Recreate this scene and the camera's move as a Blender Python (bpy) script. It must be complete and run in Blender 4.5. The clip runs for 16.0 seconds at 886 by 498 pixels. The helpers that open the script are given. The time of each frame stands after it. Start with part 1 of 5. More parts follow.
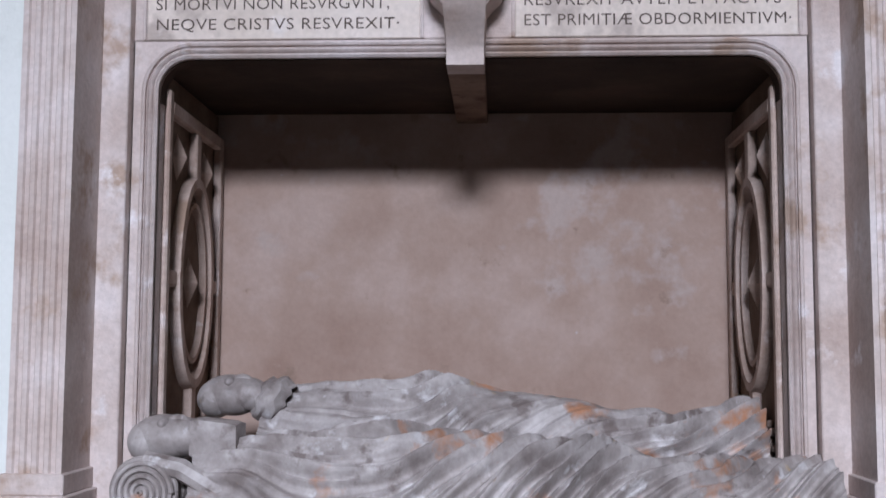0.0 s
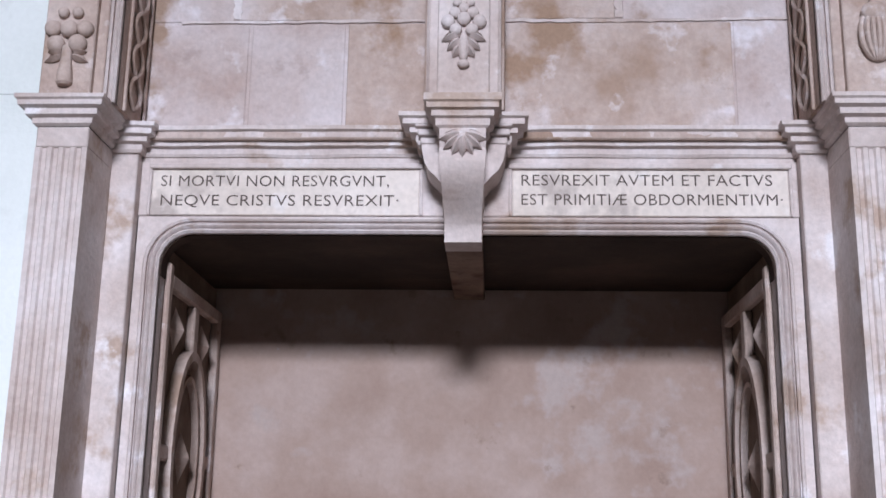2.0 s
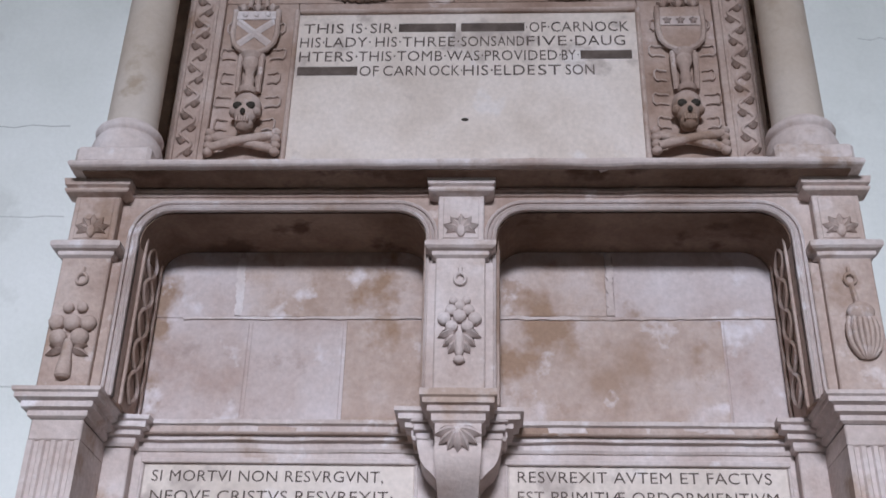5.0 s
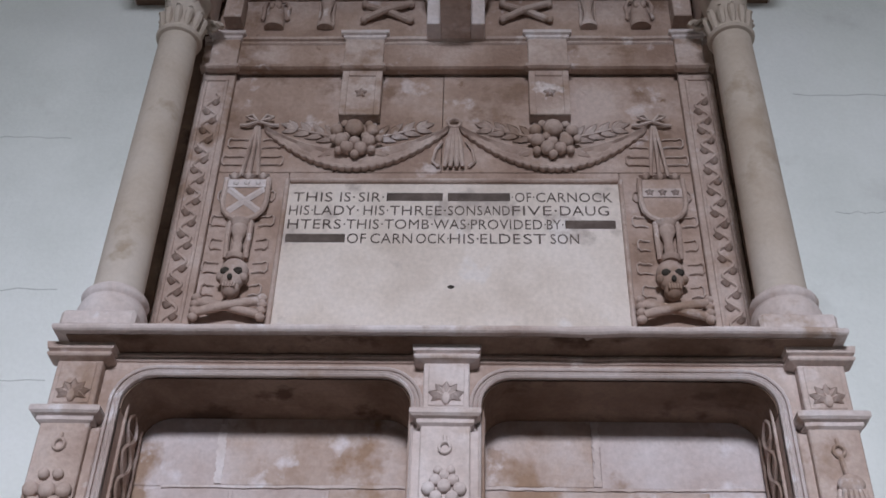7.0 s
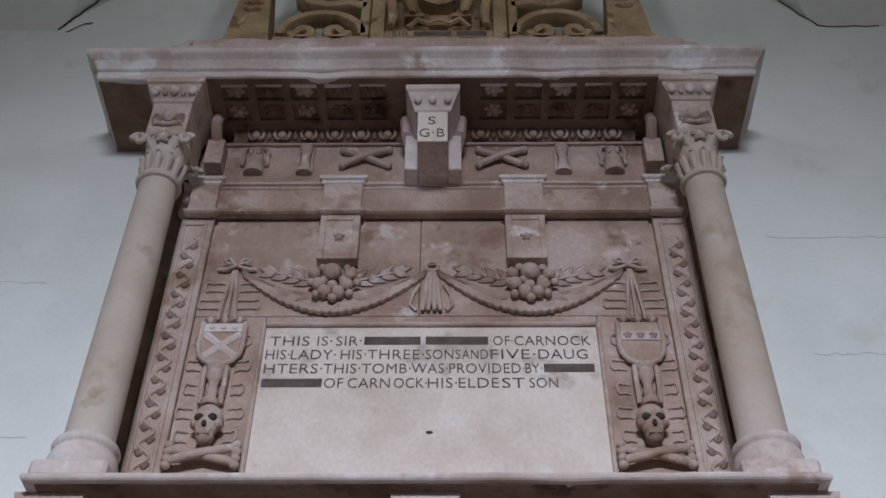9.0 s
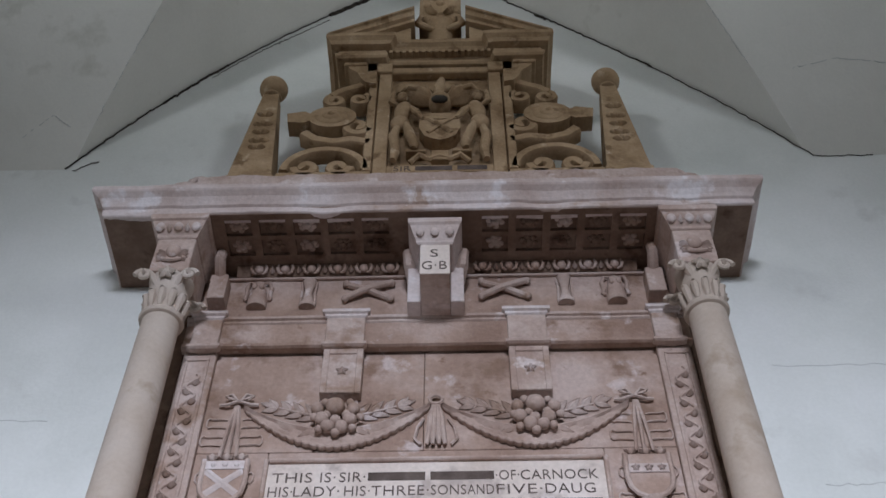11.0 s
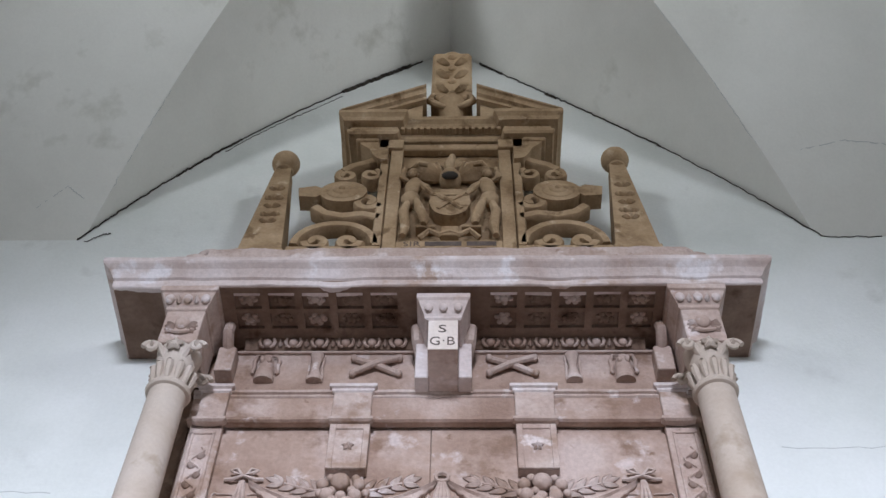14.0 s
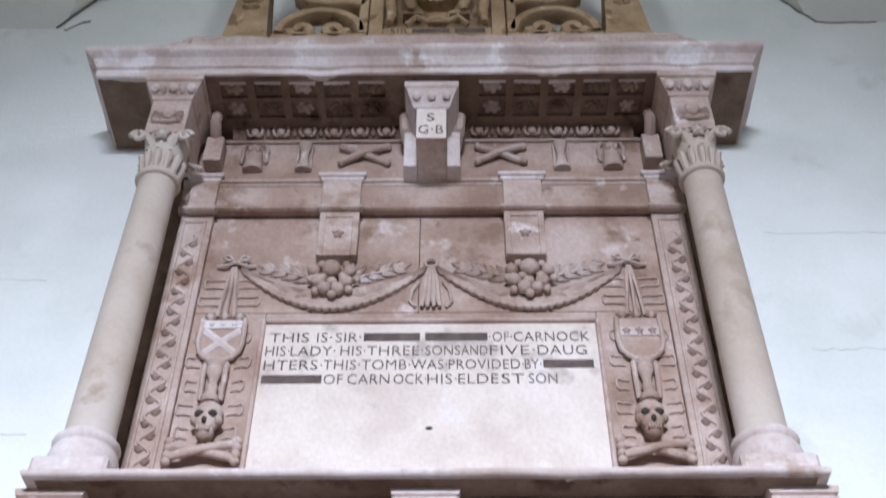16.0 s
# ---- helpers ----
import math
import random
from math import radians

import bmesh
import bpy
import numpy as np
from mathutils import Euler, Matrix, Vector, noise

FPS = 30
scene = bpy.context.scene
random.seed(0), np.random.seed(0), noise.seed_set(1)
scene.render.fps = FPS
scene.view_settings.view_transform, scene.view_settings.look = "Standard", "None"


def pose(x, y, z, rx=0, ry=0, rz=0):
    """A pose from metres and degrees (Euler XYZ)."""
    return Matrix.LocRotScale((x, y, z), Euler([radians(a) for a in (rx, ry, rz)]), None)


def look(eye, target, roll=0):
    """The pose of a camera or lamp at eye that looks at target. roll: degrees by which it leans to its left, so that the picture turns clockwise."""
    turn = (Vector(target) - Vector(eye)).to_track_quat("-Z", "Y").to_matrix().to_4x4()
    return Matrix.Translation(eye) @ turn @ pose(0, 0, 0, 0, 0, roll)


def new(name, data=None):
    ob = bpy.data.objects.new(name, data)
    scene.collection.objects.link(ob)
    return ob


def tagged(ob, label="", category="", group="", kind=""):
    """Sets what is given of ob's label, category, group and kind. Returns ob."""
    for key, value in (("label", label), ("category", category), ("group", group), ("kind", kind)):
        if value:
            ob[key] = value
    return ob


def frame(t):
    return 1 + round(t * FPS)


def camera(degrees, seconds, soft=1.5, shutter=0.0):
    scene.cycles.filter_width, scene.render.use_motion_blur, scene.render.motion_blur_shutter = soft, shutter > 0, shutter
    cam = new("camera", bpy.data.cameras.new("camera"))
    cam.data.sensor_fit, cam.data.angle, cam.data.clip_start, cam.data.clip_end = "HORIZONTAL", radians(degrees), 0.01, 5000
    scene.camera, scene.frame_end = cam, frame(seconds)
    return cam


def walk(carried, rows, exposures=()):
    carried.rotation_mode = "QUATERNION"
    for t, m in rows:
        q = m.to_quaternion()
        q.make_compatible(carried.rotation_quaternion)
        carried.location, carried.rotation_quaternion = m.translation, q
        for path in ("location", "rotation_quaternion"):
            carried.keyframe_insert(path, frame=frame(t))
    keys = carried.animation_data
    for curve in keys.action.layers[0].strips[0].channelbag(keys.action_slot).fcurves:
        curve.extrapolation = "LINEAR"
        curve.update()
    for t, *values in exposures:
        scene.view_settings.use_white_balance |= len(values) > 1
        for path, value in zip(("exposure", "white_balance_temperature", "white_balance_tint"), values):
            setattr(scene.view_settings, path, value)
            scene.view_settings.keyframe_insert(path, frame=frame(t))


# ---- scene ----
# ---- camera: one eye, tilting up and back down ----
cam = camera(42.8, 16.0, 1.5, 0.35)
EYE = (0.098, -3.4, 1.5)
ROWS = [  # seconds, turn to the left, tilt up, lean, sway of the hand-held eye
    (0.0, 2.81, 5.24, -0.27, -0.000, 0.005, 0.001),
    (0.5, 2.70, 7.88, -0.29, -0.001, 0.004, -0.001),
    (1.0, 2.98, 10.25, -0.46, 0.000, 0.005, 0.000),
    (1.5, 2.75, 12.09, -0.73, -0.001, 0.005, 0.002),
    (2.0, 2.73, 14.12, -0.93, -0.001, 0.003, 0.002),
    (2.5, 2.79, 16.15, -0.82, -0.002, 0.001, 0.001),
    (3.0, 2.89, 19.28, -0.59, -0.001, -0.004, -0.000),
    (3.5, 3.07, 21.87, -0.74, 0.001, -0.011, -0.003),
    (6.0, 2.71, 33.23, -1.75, 0.001, -0.001, -0.011),
    (6.5, 2.49, 35.19, -1.60, 0.001, 0.001, -0.015),
    (7.0, 2.25, 37.63, -1.59, 0.002, 0.000, -0.010),
    (7.5, 1.85, 39.09, -1.23, 0.001, -0.001, -0.005),
    (8.0, 1.52, 41.38, -1.43, -0.001, -0.002, -0.001),
    (8.5, 1.08, 42.82, -1.30, -0.002, -0.000, 0.002),
    (9.0, 0.90, 44.74, -0.45, -0.000, 0.000, 0.008),
    (9.5, 0.93, 45.92, 0.10, 0.001, 0.004, 0.010),
    (10.0, 0.97, 47.91, 0.31, 0.000, 0.005, 0.011),
    (12.5, 2.00, 54.19, -0.87, 0.001, 0.001, 0.006),
    (13.0, 2.17, 54.61, -1.25, -0.001, -0.002, 0.004),
    (13.5, 1.96, 55.08, -1.28, 0.000, -0.005, 0.006),
    (14.0, 2.01, 55.24, -1.38, 0.002, -0.004, 0.004),
    (14.5, 2.03, 54.77, -1.24, 0.001, -0.003, 0.002),
    (15.0, 1.80, 51.91, -0.91, 0.001, -0.001, -0.003),
    (15.5, 1.37, 49.47, -0.52, -0.000, -0.001, -0.004),
    (16.0, 0.82, 44.69, -0.23, -0.001, 0.002, -0.005),
]
EXPOSURES = [(0.0, -0.5, 6300, 10), (1.0, -0.2, 6300, 10), (2.5, -0.15, 6250, 10), (3.5, -0.3, 6300, 10), (6.0, -0.45, 6500, 10), (7.0, -0.5, 6550, 10), (8.0, -0.5, 6500, 10), (9.0, -0.5, 6450, 10), (10.0, -0.35, 6400, 10), (12.5, 0.25, 6350, 10), (13.5, 0.52, 6350, 10), (14.5, 0.6, 6300, 10), (15.5, 0.5, 6250, 10), (16.0, 0.45, 6200, 10)]


def aim(yaw, pitch, lean, dx, dy, dz):
    return pose(EYE[0] + dx, EYE[1] + dy, EYE[2] + dz, 0, 0, yaw) @ pose(0, 0, 0, 90 + pitch) @ pose(0, 0, 0, 0, 0, -lean)


walk(cam, [(row[0], aim(*row[1:])) for row in ROWS], EXPOSURES)

# ---- light: overcast daylight through a tall window in the opposite wall ----
world = bpy.data.worlds.new("sky")
world.use_nodes = True
scene.world = world
wn = world.node_tree
sky = wn.nodes.new("ShaderNodeTexSky")
sky.sky_type, sky.sun_disc = "NISHITA", False
sky.sun_elevation, sky.sun_rotation = radians(40), radians(200)
wn.nodes["Background"].inputs[1].default_value = 0.1
wn.links.new(sky.outputs[0], wn.nodes["Background"].inputs[0])


def area_lamp(name, at, target, w, h, watts, colour):
    d = bpy.data.lights.new(name, "AREA")
    d.shape, d.size, d.size_y, d.energy, d.color = "RECTANGLE", w, h, watts, colour
    ob = new(name, d)
    ob.matrix_world = look(at, target)
    return ob


area_lamp("window_daylight", (0.2, -13.1, 6.4), (0.1, 0, -1.6), 2.6, 1.3, 590, (0.81, 0.86, 1.0)).data.spread = radians(66)
# two added fill lamps that brighten the ceiling, set in unseen side openings
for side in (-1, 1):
    area_lamp("ceiling_fill", (side * 5.97, -7.5, 8.9), (0, 0, 8.6), 1.5, 1.5, 18, (0.9, 0.95, 1.0)).data.spread = radians(52)

# ---- materials ----


def material(name, colours, rough=0.85, scale=2.2, grain=0.18, bump=0.25, stains=()):
    """Weathered stone or plaster: patches between the colours, fine grain, relief; stains are (colour, scale, threshold)."""
    m = bpy.data.materials.new(name)
    m.use_nodes = True
    t = m.node_tree
    N, K = t.nodes, t.links
    bsdf = N["Principled BSDF"]
    bsdf.inputs["Roughness"].default_value = rough
    bsdf.inputs["Specular IOR Level"].default_value = 0.25
    geo = N.new("ShaderNodeNewGeometry")
    pos = geo.outputs["Position"]

    def tex(sc, detail=4, off=0.0):
        n = N.new("ShaderNodeTexNoise")
        n.inputs["Scale"].default_value, n.inputs["Detail"].default_value = sc, detail
        n.inputs["Roughness"].default_value = 0.6
        if off:
            v = N.new("ShaderNodeVectorMath")
            v.inputs[1].default_value = (off, off * 1.7, -off)
            K.new(pos, v.inputs[0])
            K.new(v.outputs[0], n.inputs["Vector"])
        else:
            K.new(pos, n.inputs["Vector"])
        return n.outputs["Fac"]

    big = N.new("ShaderNodeValToRGB")
    K.new(tex(scale, 6), big.inputs[0])
    e = big.color_ramp.elements
    e[0].position, e[1].position = 0.32, 0.68
    e[0].color, e[1].color = (*colours[0], 1), (*colours[-1], 1)
    if len(colours) > 2:
        mid = e.new(0.5)
        mid.color = (*colours[1], 1)
    out = big.outputs[0]
    for i, (col, sc, thr) in enumerate(stains):
        ramp = N.new("ShaderNodeValToRGB")
        ramp.color_ramp.elements[0].position, ramp.color_ramp.elements[1].position = thr, thr + 0.08
        K.new(tex(sc, 5, 3.1 + 7 * i), ramp.inputs[0])
        mix = N.new("ShaderNodeMixRGB")
        K.new(ramp.outputs[0], mix.inputs[0])
        K.new(out, mix.inputs[1])
        mix.inputs[2].default_value = (*col, 1)
        out = mix.outputs[0]
    fine = tex(55, 4, 1.3)
    mr = N.new("ShaderNodeMapRange")
    mr.inputs[3].default_value, mr.inputs[4].default_value = 1 - grain, 1 + grain
    K.new(fine, mr.inputs[0])
    mul = N.new("ShaderNodeMixRGB")
    mul.blend_type = "MULTIPLY"
    mul.inputs[0].default_value = 1
    K.new(out, mul.inputs[1])
    K.new(mr.outputs[0], mul.inputs[2])
    K.new(mul.outputs[0], bsdf.inputs["Base Color"])
    b = N.new("ShaderNodeBump")
    b.inputs["Strength"].default_value, b.inputs["Distance"].default_value = bump, 0.006
    add = N.new("ShaderNodeMath")
    K.new(tex(28, 6, 5.0), add.inputs[0])
    K.new(fine, add.inputs[1])
    K.new(add.outputs[0], b.inputs["Height"])
    K.new(b.outputs[0], bsdf.inputs["Normal"])
    return m


PALE = material("pale_pink_sandstone", [(0.45, 0.35, 0.31), (0.57, 0.48, 0.45), (0.68, 0.61, 0.60)], scale=3.0, grain=0.22, bump=0.4, stains=[((0.42, 0.31, 0.25), 3.6, 0.58), ((0.72, 0.67, 0.67), 6.0, 0.61)])
STONE = material("pink_sandstone", [(0.35, 0.245, 0.20), (0.455, 0.345, 0.295), (0.58, 0.48, 0.44)], scale=3.0, grain=0.26, bump=0.45, stains=[((0.33, 0.225, 0.17), 3.4, 0.57), ((0.64, 0.55, 0.525), 6.5, 0.61), ((0.29, 0.195, 0.15), 12, 0.66)])
BROWN = material("brown_sandstone", [(0.286, 0.187, 0.143), (0.396, 0.281, 0.226), (0.517, 0.407, 0.363)], scale=2.6, grain=0.26, bump=0.45, stains=[((0.253, 0.163, 0.119), 3.0, 0.57), ((0.572, 0.473, 0.446), 5.5, 0.60), ((0.242, 0.154, 0.110), 11, 0.65)])
CREAM = material("cream_column_stone", [(0.42, 0.335, 0.265), (0.50, 0.42, 0.355), (0.56, 0.49, 0.44)], scale=1.8, grain=0.1, bump=0.2, stains=[((0.38, 0.30, 0.23), 3.0, 0.6)])
TABLET = material("limewashed_tablet", [(0.581, 0.490, 0.427), (0.673, 0.581, 0.519), (0.730, 0.644, 0.593)], scale=3, stains=[((0.456, 0.382, 0.342), 3.5, 0.58), ((0.707, 0.638, 0.604), 5.0, 0.6)])
OCHRE = material("ochre_sandstone", [(0.244, 0.156, 0.083), (0.366, 0.250, 0.144), (0.476, 0.342, 0.213)], scale=4, grain=0.26, bump=0.45, stains=[((0.195, 0.120, 0.061), 6, 0.57), ((0.525, 0.397, 0.268), 9, 0.62)])
BACK = material("washed_back_wall_stone", [(0.42, 0.31, 0.27), (0.53, 0.44, 0.42), (0.61, 0.54, 0.54)], scale=2.6, grain=0.2, bump=0.45, stains=[((0.33, 0.225, 0.165), 2.7, 0.565), ((0.40, 0.31, 0.28), 5.0, 0.60), ((0.67, 0.61, 0.62), 4.7, 0.58), ((0.70, 0.65, 0.65), 13, 0.70)])
BACK_BROWN = material("brown_back_wall_stone", [(0.356, 0.243, 0.184), (0.475, 0.367, 0.319), (0.594, 0.508, 0.491)], scale=3.2, grain=0.2, bump=0.45, stains=[((0.324, 0.211, 0.146), 2.9, 0.54), ((0.670, 0.594, 0.594), 4.7, 0.58), ((0.389, 0.281, 0.227), 9.0, 0.6)])
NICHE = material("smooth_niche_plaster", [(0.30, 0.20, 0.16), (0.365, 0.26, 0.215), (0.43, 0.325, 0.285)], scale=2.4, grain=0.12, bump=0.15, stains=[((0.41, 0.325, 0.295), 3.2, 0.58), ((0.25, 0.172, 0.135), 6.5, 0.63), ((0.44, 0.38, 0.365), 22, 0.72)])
# near-black soffit colour carries the shade under the lintel
SOFFIT_SHADE = material("soffit_shade_stone", [(0.028, 0.015, 0.01), (0.045, 0.026, 0.018), (0.07, 0.042, 0.03)], scale=3)
# stained brown, darkened further to hold shade under ledges and behind columns
STAIN_SHADE = material("stained_shade_brown_stone", [(0.14, 0.084, 0.056), (0.20, 0.13, 0.095), (0.28, 0.195, 0.15)], scale=3.4, grain=0.25, bump=0.4, stains=[((0.10, 0.058, 0.039), 4.4, 0.57)])
DARK_BROWN = material("dark_brown_panel", [(0.12, 0.075, 0.05), (0.16, 0.105, 0.075), (0.22, 0.155, 0.12)], scale=6)
MARBLE = material("stained_alabaster", [(0.21, 0.175, 0.165), (0.34, 0.30, 0.288), (0.50, 0.455, 0.445)], rough=0.45, scale=8, grain=0.2, stains=[((0.18, 0.145, 0.135), 7.5, 0.57), ((0.55, 0.52, 0.52), 9.0, 0.60), ((0.42, 0.21, 0.125), 3.75, 0.57), ((0.46, 0.32, 0.16), 5.3, 0.65)])
PLASTER = material("white_limewash", [(0.66, 0.68, 0.645), (0.74, 0.755, 0.725), (0.79, 0.80, 0.78)], scale=1.1, grain=0.06, bump=0.22, stains=[((0.66, 0.67, 0.64), 2.4, 0.6)])
LINE = material("grey_plaster_joint", [(0.50, 0.51, 0.49), (0.60, 0.61, 0.59)], scale=5)
CEIL = material("grey_white_ceiling_plaster", [(0.66, 0.65, 0.60), (0.73, 0.72, 0.67), (0.78, 0.77, 0.72)], scale=0.9, grain=0.05, bump=0.15, stains=[((0.60, 0.59, 0.53), 1.7, 0.6)])
FLOOR = material("worn_floor_slabs", [(0.10, 0.092, 0.084), (0.14, 0.13, 0.116), (0.19, 0.172, 0.155)], scale=1.5)
INK = material("dark_letter_paint", [(0.07, 0.052, 0.044), (0.15, 0.115, 0.098)], scale=14)
DIM = material("dim_wall_stone", [(0.16, 0.155, 0.15), (0.2, 0.195, 0.19)], scale=1.1)
# near-black for cracks; also paints the shade inside carved hollows
CRACK_HOLLOW = material("dark_crack_and_hollow", [(0.03, 0.025, 0.02), (0.06, 0.05, 0.04)], scale=9)

# ---- building helpers ----


def thing(name, at, label, category, group="", kind=""):
    ob = new(name)
    ob.empty_display_size = 0.05
    ob.location = at
    return tagged(ob, label, category, group, kind)


def at_world(ob):
    """Where a thing or part stands, before the scene is evaluated."""
    m = ob.matrix_basis.copy()
    return m if ob.parent is None else at_world(ob.parent) @ ob.matrix_parent_inverse @ m


def part(name, bm, mat, parent=None, label="", smooth=False):
    bmesh.ops.recalc_face_normals(bm, faces=bm.faces)
    me = bpy.data.meshes.new(name)
    bm.to_mesh(me)
    bm.free()
    me.materials.append(mat)
    if smooth:
        me.shade_smooth()
        me.set_sharp_from_angle(angle=radians(40))
    ob = new(name, me)
    if parent is not None:
        ob.parent = parent
        ob.matrix_parent_inverse = at_world(parent).inverted()
    if label:
        ob["label"] = label
    return ob


def box(bm, x0, x1, y0, y1, z0, z1, bevel=0.004):
    v = [bm.verts.new((x, y, z)) for x in (x0, x1) for y in (y0, y1) for z in (z0, z1)]
    f = [bm.faces.new([v[i] for i in q]) for q in ((0, 1, 3, 2), (4, 6, 7, 5), (0, 4, 5, 1), (2, 3, 7, 6), (0, 2, 6, 4), (1, 5, 7, 3))]
    bmesh.ops.recalc_face_normals(bm, faces=f)
    if bevel:
        bmesh.ops.bevel(bm, geom=list({e for q in f for e in q.edges}), offset=bevel, segments=1, affect="EDGES")
    return v


def boxes(*dims, bevel=0.004):
    bm = bmesh.new()
    for d in dims:
        box(bm, *d, bevel=bevel)
    return bm


def mould(profile, path, rough=0.0, step=0.0, bm=None):
    """Sweep a closed profile of (outward, z) along a path of (x, y); outward lies to the right of the path. Mitred corners."""
    bm = bm or bmesh.new()
    pts = [Vector(p) for p in path]
    offs = []
    for i, p in enumerate(pts):
        ns = []
        for a, b in ((i - 1, i), (i, i + 1)):
            if 0 <= a and b < len(pts):
                d = (pts[b] - pts[a]).normalized()
                ns.append(Vector((d.y, -d.x)))
        n = sum(ns, Vector((0, 0))).normalized()
        offs.append(n / max(0.3, n.dot(ns[0])))
    if step:
        q, o = [], []
        for i in range(len(pts) - 1):
            k = max(1, int((pts[i + 1] - pts[i]).length / step))
            for j in range(k):
                q.append(pts[i].lerp(pts[i + 1], j / k))
                o.append(offs[i].lerp(offs[i + 1], j / k) if j else offs[i])
        q.append(pts[-1])
        o.append(offs[-1])
        if step:
            d = [Vector(((b - a).y, -(b - a).x)).normalized() for a, b in zip(q, q[1:])]
            for i in range(1, len(q) - 1):
                if (d[i - 1] - d[i]).length < 1e-4:
                    o[i] = d[i]
        pts, offs = q, o
    rings = []
    for p, n in zip(pts, offs):
        ring = []
        for out, z in profile:
            v = Vector((p.x + n.x * out, p.y + n.y * out, z))
            if rough:
                s = noise.noise(v * 7) * 0.6 + noise.noise(v * 23) * 0.4
                big = max(0.0, noise.noise(Vector((v.x * 3.1, v.y * 3, v.z * 11))) - 0.25)
                v.z -= rough * (s * 0.5 + big * 2.5) if out > -0.02 else 0
                v.x -= n.x * rough * (s + big * 3)
                v.y -= n.y * rough * (s + big * 3)
            ring.append(bm.verts.new(v))
        rings.append(ring)
    for a, b in zip(rings, rings[1:]):
        for i in range(len(profile)):
            j = (i + 1) % len(profile)
            bm.faces.new((a[i], a[j], b[j], b[i]))
    bm.faces.new(rings[0])
    bm.faces.new(rings[-1][::-1])
    return bm


def lathe(bm, profile, x, y, n=28, squash=1.0):
    rings = [[bm.verts.new((x + r * math.cos(2 * math.pi * i / n), y + squash * r * math.sin(2 * math.pi * i / n), z)) for i in range(n)] for r, z in profile]
    for a, b in zip(rings, rings[1:]):
        for i in range(n):
            bm.faces.new((a[i], a[(i + 1) % n], b[(i + 1) % n], b[i]))
    bm.faces.new(rings[0])
    bm.faces.new(rings[-1][::-1])


def blob(bm, x, y, z, rx, ry, rz, seg=10, turn=0.0):
    """A rounded lump; turn tips it in the wall's plane, in degrees."""
    m = Matrix.Translation((x, y, z)) @ Matrix.Rotation(radians(turn), 4, "Y") @ Matrix.Diagonal((rx, ry, rz, 1))
    bmesh.ops.create_uvsphere(bm, u_segments=seg, v_segments=max(5, seg * 2 // 3), radius=1, matrix=m)


def rope(bm, pts, r, n=6, flat=1.0, taper=False):
    """A rounded strand through points; flat squeezes it in depth."""
    pts = [Vector(p) for p in pts]
    rings = []
    for i, p in enumerate(pts):
        d = (pts[min(i + 1, len(pts) - 1)] - pts[max(i - 1, 0)]).normalized()
        side = d.cross(Vector((0, 1, 0)))
        side = side.normalized() if side.length > 1e-3 else Vector((1, 0, 0))
        up = side.cross(d).normalized()
        k = r if not taper else r * (0.35 + 0.65 * math.sin(math.pi * (0.12 + 0.76 * i / (len(pts) - 1))))
        rings.append([bm.verts.new(p + side * k * math.cos(2 * math.pi * j / n) + up * k * flat * math.sin(2 * math.pi * j / n)) for j in range(n)])
    for a, b in zip(rings, rings[1:]):
        for j in range(n):
            bm.faces.new((a[j], a[(j + 1) % n], b[(j + 1) % n], b[j]))
    bm.faces.new(rings[0])
    bm.faces.new(rings[-1][::-1])


def leaf(bm, x, y, z, length, width, turn, lift=0.02):
    """A carved pointed leaf from its stalk end, with a raised rib, in the wall's plane."""
    c, s = math.cos(radians(turn)), math.sin(radians(turn))
    n = 6
    rows = []
    for i in range(n + 1):
        u = i / n
        w = width * math.sin(math.pi * (u ** 0.75)) * 0.5 + 0.001
        h = lift * (0.4 + math.sin(math.pi * u))
        rows.append([bm.verts.new((x + c * u * length - s * k * w, y - (h if k == 0 else h * 0.35 if abs(k) == 1 else 0), z + s * u * length + c * k * w)) for k in (-1.0, -0.99, 0, 0.99, 1.0)])
    for a, b in zip(rows, rows[1:]):
        for j in range(4):
            bm.faces.new((a[j], a[j + 1], b[j + 1], b[j]))


def outline(bm, pts, y0, y1):
    """A plate with this outline of (x, z), from depth y0 to y1."""
    a = [bm.verts.new((x, y0, z)) for x, z in pts]
    b = [bm.verts.new((x, y1, z)) for x, z in pts]
    bm.faces.new(a)
    bm.faces.new(b[::-1])
    for i in range(len(pts)):
        j = (i + 1) % len(pts)
        bm.faces.new((a[i], b[i], b[j], a[j]))


def arc(cx, cz, r, a0, a1, n=8, rz=None):
    rz = rz or r
    return [(cx + r * math.cos(radians(a0 + (a1 - a0) * i / n)), cz + rz * math.sin(radians(a0 + (a1 - a0) * i / n))) for i in range(n + 1)]


def opening_path(x0, x1, top, bottom, r):
    """The edge of an opening with rounded upper corners: up the left side, across, and down the right."""
    return [(x0, bottom), *arc(x0 + r, top - r, r, 180, 90), *arc(x1 - r, top - r, r, 90, 0), (x1, bottom)]


